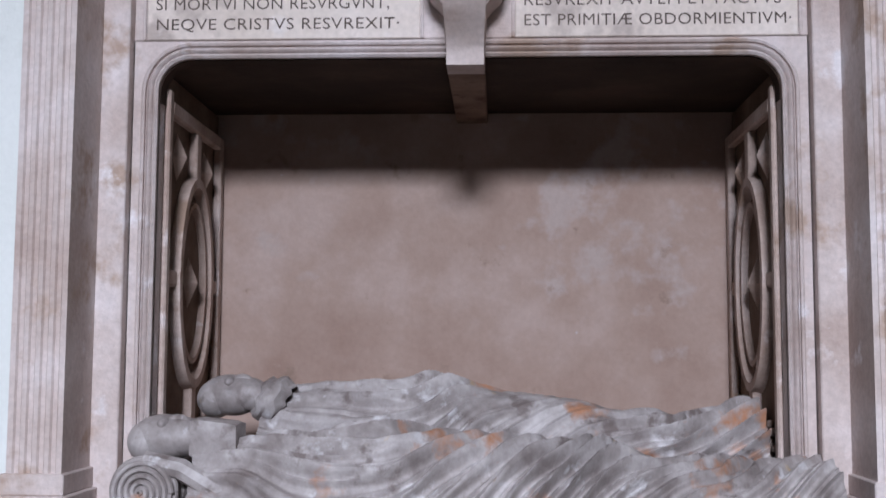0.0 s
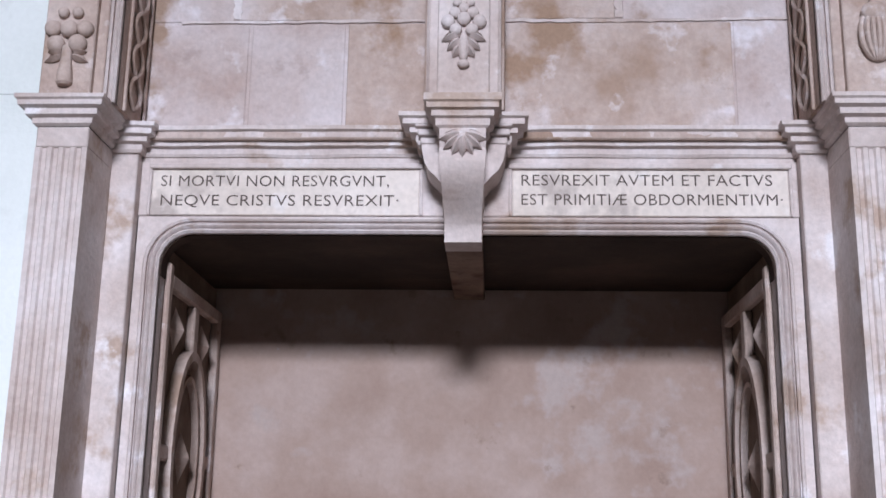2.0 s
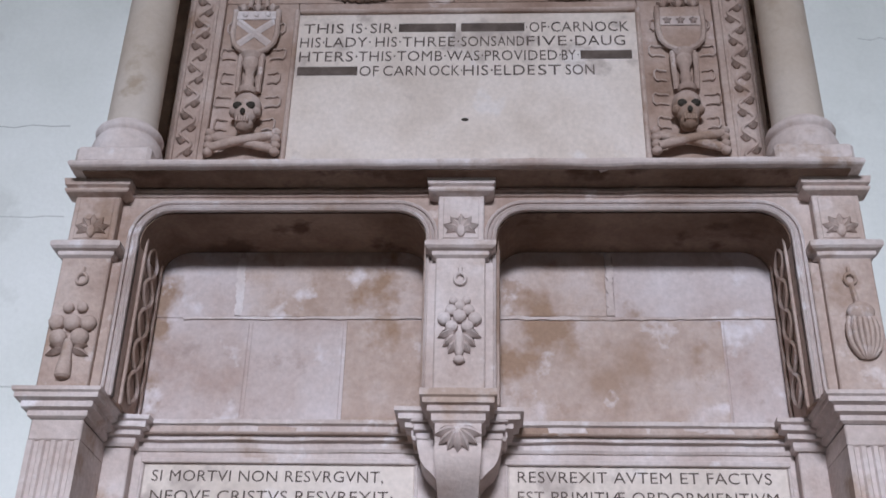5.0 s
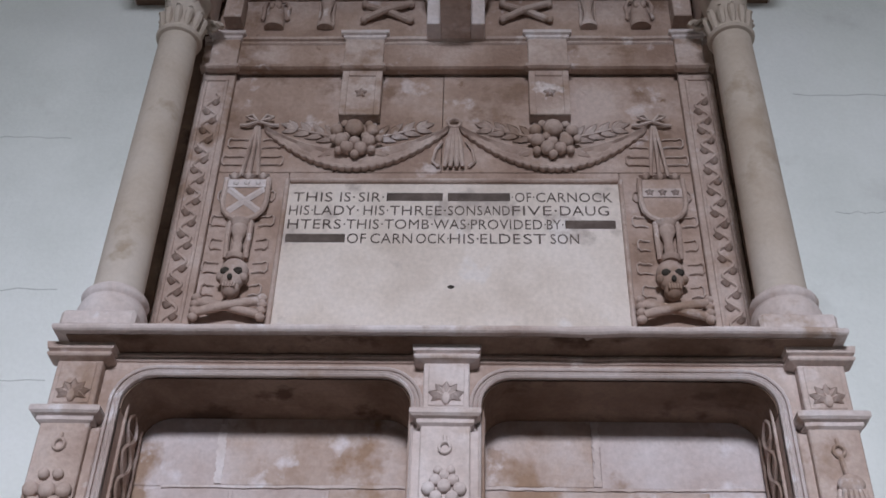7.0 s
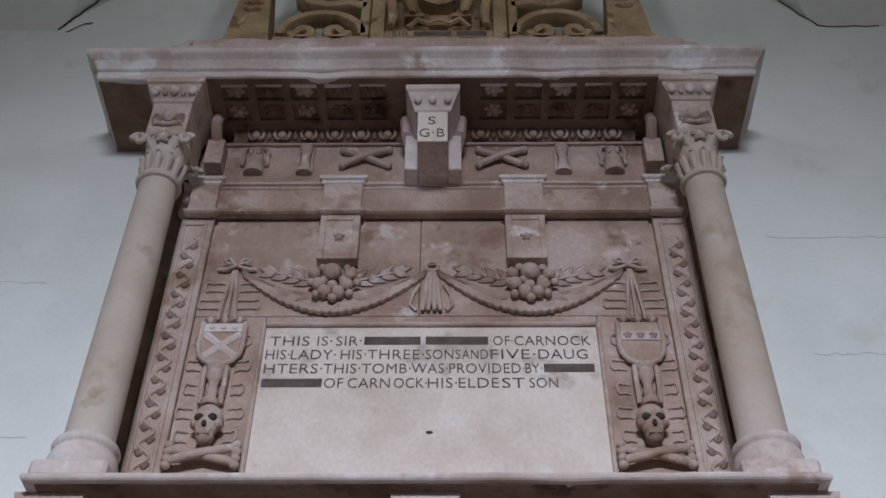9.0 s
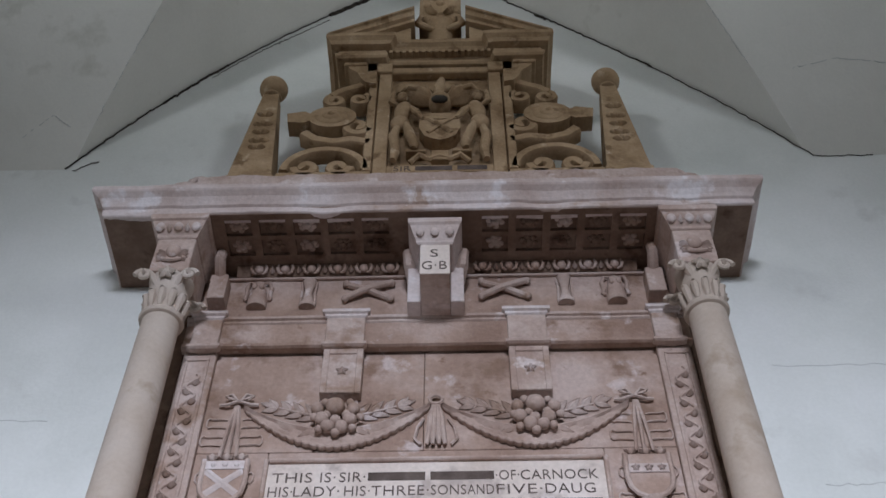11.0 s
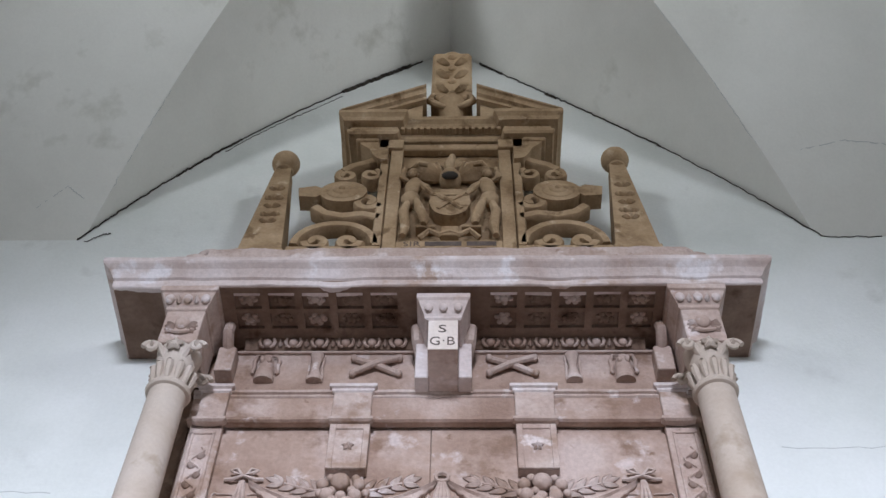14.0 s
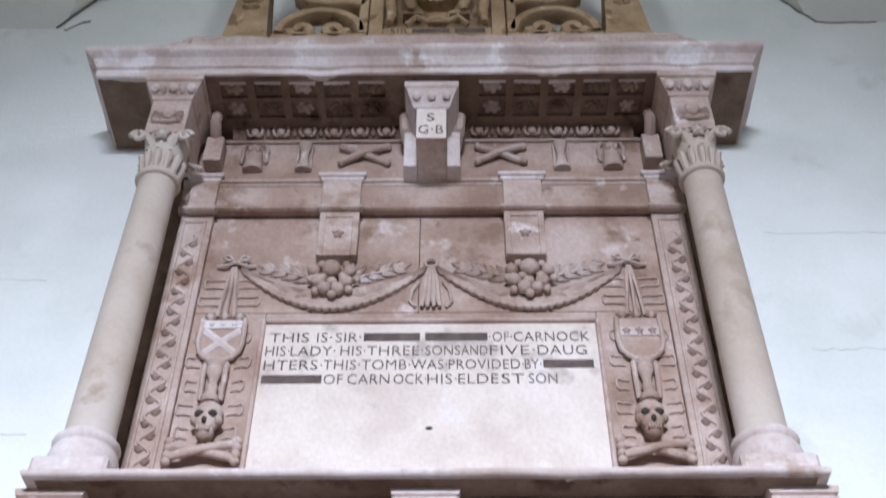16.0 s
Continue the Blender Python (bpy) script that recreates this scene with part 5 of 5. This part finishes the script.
# shield, helm, mantling
m = bmesh.new()
sh = [(CX - 0.10, 6.50), (CX - 0.05, 6.52), (CX + 0.05, 6.52), (CX + 0.10, 6.50), (CX + 0.105, 6.38), (CX + 0.08, 6.31), (CX + 0.04, 6.28), (CX, 6.27), (CX - 0.04, 6.28), (CX - 0.08, 6.31), (CX - 0.105, 6.38)]
outline(m, sh, CY - 0.055, CY + 0.02)
shield = part("shield", m, OCHRE, crest)
m = bmesh.new()
for d in (-1, 1):
    rope(m, [(CX - d * 0.06, CY - 0.058, 6.33), (CX, CY - 0.06, 6.40), (CX + d * 0.06, CY - 0.058, 6.46)], 0.014, 5, flat=0.6)
box(m, CX - 0.095, CX + 0.095, CY - 0.062, CY - 0.05, 6.455, 6.495, bevel=0.003)
part("shield_device", m, OCHRE, shield)
m = bmesh.new()
blob(m, CX, CY - 0.04, 6.63, 0.06, 0.07, 0.075, 16)
blob(m, CX, CY - 0.085, 6.615, 0.04, 0.035, 0.05, 12)
part("helm", m, OCHRE, crest, smooth=True)
# near-black lump paints the shade inside the visor
m = bmesh.new()
blob(m, CX, CY - 0.098, 6.585, 0.045, 0.022, 0.028, 10)
part("visor_shade", m, CRACK_HOLLOW, crest, "dark lump that paints the shade in the visor", smooth=True)
m = bmesh.new()
for d in (-1, 1):
    for k, (a0, ln) in enumerate(((8, 0.2), (28, 0.22), (52, 0.19), (72, 0.15))):
        leaves("mantling_leaf", [(CX + d * 0.04, CY + 0.0, 6.68 + 0.012 * k, ln, 0.055, a0 if d > 0 else 180 - a0, 0.04)], OCHRE, crest)
    rope(m, [(CX + d * 0.02, CY, 6.72), (CX + d * 0.09, CY - 0.03, 6.80), (CX + d * 0.17, CY - 0.03, 6.83), (CX + d * 0.2, CY - 0.02, 6.79), (CX + d * 0.16, CY - 0.02, 6.77)], 0.018, 7, taper=True)
rope(m, [(CX, CY - 0.02, 6.70), (CX - 0.005, CY - 0.04, 6.80), (CX + 0.01, CY - 0.03, 6.9)], 0.03, 8, taper=True)
part("mantling", m, OCHRE, crest, smooth=True)
m = bmesh.new()
rope(m, [(CX - 0.15, CY - 0.01, 6.13), (CX - 0.1, CY - 0.03, 6.17), (CX - 0.05, CY - 0.03, 6.13), (CX, CY - 0.035, 6.15), (CX + 0.05, CY - 0.03, 6.13), (CX + 0.1, CY - 0.03, 6.17), (CX + 0.15, CY - 0.01, 6.13)], 0.016, 6)
box(m, CX - 0.17, CX - 0.07, CY - 0.04, CY + 0.02, 6.19, 6.215, bevel=0.004)
box(m, CX + 0.06, CX + 0.16, CY - 0.04, CY + 0.02, 6.19, 6.215, bevel=0.004)
box(m, CX - 0.045, CX + 0.045, CY - 0.04, CY + 0.02, 6.12, 6.20, bevel=0.006)
part("compartment", m, OCHRE, crest, smooth=True)
for d in (-1, 1):
    # supporters, plain rounded carved forms
    m = bmesh.new()
    x = CX + d * 0.185
    y = CY - 0.03
    blob(m, x + d * 0.012, y - 0.012, 6.70, 0.03, 0.03, 0.036, 12)
    blob(m, x + d * 0.008, y, 6.575, 0.046, 0.036, 0.09, 14, turn=-d * 10)
    blob(m, x + d * 0.02, y, 6.46, 0.05, 0.036, 0.06, 14)
    rope(m, [(x - d * 0.01, y - 0.01, 6.44), (x - d * 0.03, y - 0.03, 6.33), (x - d * 0.06, y - 0.02, 6.23), (x - d * 0.055, y - 0.02, 6.20)], 0.028, 9, taper=True)
    rope(m, [(x + d * 0.03, y, 6.44), (x + d * 0.05, y - 0.02, 6.31), (x + d * 0.035, y - 0.01, 6.19), (x + d * 0.045, y - 0.02, 6.095)], 0.028, 9, taper=True)
    rope(m, [(x - d * 0.02, y, 6.63), (x - d * 0.06, y - 0.03, 6.53), (x - d * 0.10, y - 0.03, 6.46)], 0.02, 8, taper=True)
    rope(m, [(x + d * 0.03, y, 6.63), (x + d * 0.07, y - 0.01, 6.66), (x + d * 0.06, y - 0.02, 6.74)], 0.018, 8, taper=True)
    part("supporter", m, OCHRE, crest, smooth=True)
# entablature of the panel
part("frieze_band", boxes((CX - 0.33, CX + 0.33, CY - 0.03, CY + 0.02, 6.98, 7.04), bevel=0.006), OCHRE, crest)
for s in (-1, 1):
    x0, x1 = sorted((CX + s * 0.262, CX + s * 0.40))
    part("impost", boxes((x0, x1, CY - 0.05, CY + 0.15, 6.97, 7.06)), OCHRE, crest)
    m = bmesh.new()
    outline(m, [(CX + s * a, b) for a, b in ((0.345, 6.84), (0.40, 6.855), (0.43, 6.90), (0.45, 6.96), (0.49, 7.0), (0.525, 7.06), (0.345, 7.06))], CY - 0.05, CY + 0.15)
    box(m, *sorted((CX + s * 0.40, CX + s * 0.53)), CY - 0.062, CY + 0.15, 7.03, 7.06, bevel=0.006)
    part("corner_bracket", m, OCHRE, crest, smooth=True)
for k in range(28):
    x = CX - 0.49 + 0.98 * k / 27
    part("dentil", boxes((x - 0.01, x + 0.01, CY - 0.085, CY - 0.05, 7.115, 7.145), bevel=0.002), OCHRE, crest)
prof = [(-0.15, 7.06), (0.0, 7.06), (0.01, 7.075), (0.01, 7.10), (-0.005, 7.105), (-0.005, 7.15), (0.035, 7.155), (0.045, 7.18), (0.065, 7.20), (0.065, 7.235), (-0.15, 7.235)]
part("panel_cornice", mould(prof, [(CX - 0.57, 0.0), (CX - 0.57, CY - 0.085), (CX - 0.30, CY - 0.085), (CX - 0.29, CY - 0.035), (CX + 0.29, CY - 0.035), (CX + 0.30, CY - 0.085), (CX + 0.57, CY - 0.085), (CX + 0.57, 0.0)], rough=0.003, step=0.04), OCHRE, crest)
part("cornice_bed", boxes((CX - 0.5, CX + 0.5, CY, CY + 0.2, 7.06, 7.23), bevel=0), OCHRE, crest)
for s in (-1, 1):
    # broken raking cornice and tympanum
    lo, hi = (CX + s * 0.635, 7.237), (CX + s * 0.15, 7.51)
    m = bmesh.new()
    prof = [(0.2, 0.0), (-0.07, 0.0), (-0.075, 0.025), (-0.095, 0.035), (-0.105, 0.075), (-0.12, 0.08), (-0.12, 0.10), (0.2, 0.10)]
    a = [m.verts.new((lo[0], CY + o, lo[1] + h * 0.6)) for o, h in prof]
    b = [m.verts.new((hi[0], CY + o, hi[1] + h)) for o, h in prof]
    for i in range(len(prof)):
        j = (i + 1) % len(prof)
        m.faces.new((a[i], a[j], b[j], b[i]))
    m.faces.new(a)
    m.faces.new(b[::-1])
    part("raking_cornice", m, OCHRE, crest)
    m = bmesh.new()
    outline(m, [(CX + s * 0.56, 7.236), (CX + s * 0.17, 7.236), (CX + s * 0.17, 7.49)], CY - 0.04, CY + 0.2)
    part("tympanum", m, OCHRE, crest)
finial = thing("crest_finial", (CX, CY + 0.05, 7.235), "brown stone finial block carved with knots, in the broken pediment", "finial")
m = bmesh.new()
lathe(m, [(0.075, 7.235), (0.08, 7.27), (0.06, 7.33), (0.055, 7.42), (0.075, 7.50), (0.11, 7.575)], CX, CY + 0.04, 16)
part("foot", m, OCHRE, finial, smooth=True)
part("block", boxes((CX - 0.125, CX + 0.125, CY - 0.03, CY + 0.17, 7.57, 8.24), bevel=0.02), OCHRE, finial)
lumps("knot", [(CX + k * 0.075, CY - 0.028, z + (0.04 if k == 0 else 0), 0.03, 0.024, 0.036) for z in (7.60, 7.78, 7.96, 8.12) for k in (-1, 0, 1)], OCHRE, finial, 9)
leaves("leaf", [(CX + d * 0.015, CY - 0.03, z, 0.1, 0.045, 90 - d * 50, 0.03) for z in (7.66, 7.86, 8.04) for d in (-1, 1)], OCHRE, finial)
lumps("knob", [(CX, CY + 0.05, 8.26, 0.08, 0.07, 0.07)], OCHRE, finial, 12)
for d in (-1, 1):
    m = bmesh.new()
    rope(m, [(CX + d * 0.04, CY - 0.02, 7.50), (CX + d * 0.09, CY - 0.03, 7.52), (CX + d * 0.13, CY - 0.03, 7.56), (CX + d * 0.11, CY - 0.035, 7.62), (CX + d * 0.06, CY - 0.035, 7.60)], 0.024, 8, taper=True)
    part("scroll", m, OCHRE, finial, smooth=True)



def strapwork(s):
    """Pierced scroll wing beside the armorial panel: plate ribbons, a domed boss and curls."""
    ob = thing("strapwork_wing", (CX + s * 0.55, CY, 6.0), "ochre sandstone pierced strapwork scroll with a round boss", "stone carving", "strapwork wings")
    X = lambda v: CX + s * v
    def ribbon(pts, w=0.024, d=0.06):
        m = bmesh.new()
        p = [Vector(q) for q in pts]
        rings = []
        for i in range(len(p)):
            t = (p[min(i + 1, len(p) - 1)] - p[max(i - 1, 0)]).normalized()
            n = Vector((-t.y, t.x)) * w
            rings.append([m.verts.new((X(q.x), y, q.y)) for q, y in ((p[i] - n, CY + d), (p[i] - n, CY - 0.008), (p[i] - n * 0.7, CY - 0.02), (p[i] + n * 0.7, CY - 0.02), (p[i] + n, CY - 0.008), (p[i] + n, CY + d))])
        for a, b in zip(rings, rings[1:]):
            for j in range(6):
                m.faces.new((a[j], a[(j + 1) % 6], b[(j + 1) % 6], b[j]))
        m.faces.new(rings[0])
        m.faces.new(rings[-1][::-1])
        part("strap", m, OCHRE, ob, smooth=True)
    def curl(cx, cz, r, a0, turns, sgn=1, n=26):
        return [(cx + r * (1 - 0.72 * k / n) * math.cos(radians(a0) + sgn * turns * 2 * math.pi * k / n), cz + r * (1 - 0.72 * k / n) * math.sin(radians(a0) + sgn * turns * 2 * math.pi * k / n)) for k in range(n + 1)]
    ribbon([(0.34, 6.03), (0.8, 6.03)], 0.03)
    ribbon([(0.36, 6.06), (0.36, 6.95)], 0.026)
    ribbon(arc(0.57, 6.08, 0.2, 0, 180, 16, 0.18), 0.024)
    ribbon(curl(0.50, 6.10, 0.06, 180, 1.1))
    ribbon(curl(0.66, 6.10, 0.06, 0, 1.1, -1))
    ribbon([(0.36, 6.32), (0.45, 6.35), (0.55, 6.33), (0.64, 6.36), (0.70, 6.42)], 0.03)
    ribbon(curl(0.43, 6.47, 0.07, 200, 1.2))
    ribbon([(0.36, 6.93), (0.45, 6.87), (0.53, 6.83), (0.58, 6.78)], 0.028)
    ribbon(curl(0.56, 6.73, 0.055, 60, 1.3, -1), 0.018)
    ribbon(curl(0.43, 6.74, 0.055, 120, 1.2), 0.018)
    m = bmesh.new()
    plate = [(p, q) for p, q in arc(0.56, 6.545, 0.125, 20, 340, 22, 0.10)] + [(0.70, 6.49), (0.79, 6.50), (0.80, 6.58), (0.71, 6.60)]
    outline(m, [(X(a), b) for a, b in plate], CY - 0.03, CY + 0.06)
    boss = part("boss_plate", m, OCHRE, ob)
    m = bmesh.new()
    for r, h in ((0.085, 0.012), (0.055, 0.022), (0.024, 0.034)):
        blob(m, X(0.565), CY - 0.03, 6.545, r, h, r * 0.8, 18)
    part("boss", m, OCHRE, boss, smooth=True)


strapwork(-1)
strapwork(1)

# ---- stones of the shallow recesses, and cracks ----
BX = thing("recess_stonework", (0, 0.03, 2.745), "washed pink stone blocks at the back of the shallow recesses", "stonework", kind="structure")
part("bed", boxes((-1.1, 1.1, 0.036, 0.06, 2.745, 3.43), bevel=0), BACK, BX)
for x0, x1, z0, z1 in ((-1.08, -0.775, 3.14, 3.40), (-0.76, -0.08, 3.145, 3.40), (-1.08, -0.72, 2.745, 3.13), (-0.71, -0.40, 2.745, 3.128), (-0.39, -0.08, 2.745, 3.134), (0.08, 0.485, 3.148, 3.40), (0.51, 1.08, 3.144, 3.40), (0.08, 0.86, 2.745, 3.134), (0.866, 1.08, 2.745, 3.138)):
    part("stone", boxes((x0, x1, 0.032, 0.046, z0, z1), bevel=0.003), BACK_BROWN if (x0, z1) in ((-0.76, 3.40), (0.08, 3.134), (-0.39, 3.134), (0.08, 3.40)) else BACK, BX)

rnd = random.Random(5)
for x0, z0, x1, z1, w in ((0.497, 3.15, 0.50, 3.39, 0.011), (0.10, 3.142, 0.62, 3.14, 0.006), (0.62, 3.14, 1.06, 3.146, 0.004), (-0.765, 3.15, -0.77, 3.37, 0.013), (-0.95, 3.138, -0.10, 3.142, 0.005)):
    m = bmesh.new()
    n = 24
    a, b = [], []
    for k in range(n + 1):
        x, z = x0 + (x1 - x0) * k / n, z0 + (z1 - z0) * k / n
        up = abs(z1 - z0) > abs(x1 - x0)
        e, f = w * rnd.uniform(0.5, 1.4), w * rnd.uniform(0.5, 1.4)
        a.append((x - e, z) if up else (x, z + e))
        b.append((x + f, z) if up else (x, z - f))
    outline(m, a + b[::-1], 0.029, 0.034)
    part("mortar", m, PALE, BX, "pale smeared mortar joint")


def crack(pts, w, n=14):
    m = bmesh.new()
    q = []
    for a, b in zip(pts, pts[1:]):
        for k in range(n):
            v = Vector(a).lerp(Vector(b), k / n)
            q.append(v + Vector((rnd.uniform(-0.006, 0.006), 0, rnd.uniform(-0.008, 0.008))))
    q.append(Vector(pts[-1]))
    rope(m, q, w, 4)
    return m


cr = thing("plaster_cracks", (0, 0.05, 6.5), "dark cracks where the ceiling plaster meets the wall", "crack", kind="structure")



def edge_crack(xa, xb, w, drop=0.0):
    n = 8
    xs = [xa + (xb - xa) * k / n for k in range(n + 1)]
    part("crack", crack([(x, WALL_Y - 0.004, gable(x) - drop) for x in xs], w, 4), CRACK_HOLLOW, cr)


for xa, xb, w, drop in ((-0.2, -0.3, 0.006, 0), (-0.28, -0.72, 0.017, 0.004), (-0.7, -1.35, 0.005, 0.0), (-1.3, -1.62, 0.009, 0.002), (-1.6, -2.03, 0.006, 0), (-0.72, -1.02, 0.0025, 0.07), (-1.0, -1.38, 0.0025, 0.05),
                        (0.2, 0.36, 0.01, 0), (0.34, 0.66, 0.005, 0), (0.64, 0.7, 0.011, 0.01), (0.68, 1.3, 0.006, 0), (1.28, 2.03, 0.004, 0.002)):
    edge_crack(xa, xb, w, drop)
part("crack", crack([(-1.98, WALL_Y - 0.004, GE - 0.02), (-1.9, WALL_Y - 0.004, GE + 0.05), (-1.86, WALL_Y - 0.004, GE + 0.06)], 0.003), CRACK_HOLLOW, cr)
part("crack", crack([(GX, WALL_Y - 0.004, GE - 0.006), (2.35, WALL_Y - 0.004, GE - 0.006)], 0.003), CRACK_HOLLOW, cr)

for x0, x1, z in ((-2.5, -1.5, 3.95), (-2.3, -1.45, 3.55), (-2.1, -1.62, 4.75), (1.5, 1.9, 4.35), (1.75, 2.4, 3.72), (1.45, 2.2, 5.0), (-2.4, -1.4, 2.9), (1.5, 2.2, 2.95)):
    part("joint_line", crack([(x0, WALL_Y, z), (x1, WALL_Y, z + rnd.uniform(-0.01, 0.01))], 0.0022), LINE, cr)
FOLD = [[(s * x, fold_y(s * x) + 0.004) for x in (0.95, 1.15, 1.35, 1.55, 1.75, 1.9)] for s in (-1, 1)]
for pts in (FOLD[1][1:5], FOLD[0][3:], [(2.0, -0.2), (2.25, -0.23), (2.55, -0.21)], [(-2.3, -0.02), (-2.14, -0.09), (-2.04, -0.05)]):
    part("ceiling_crack", crack([(x, y, under_ceiling(x, y) + 0.001) for x, y in pts], 0.003), LINE, cr)
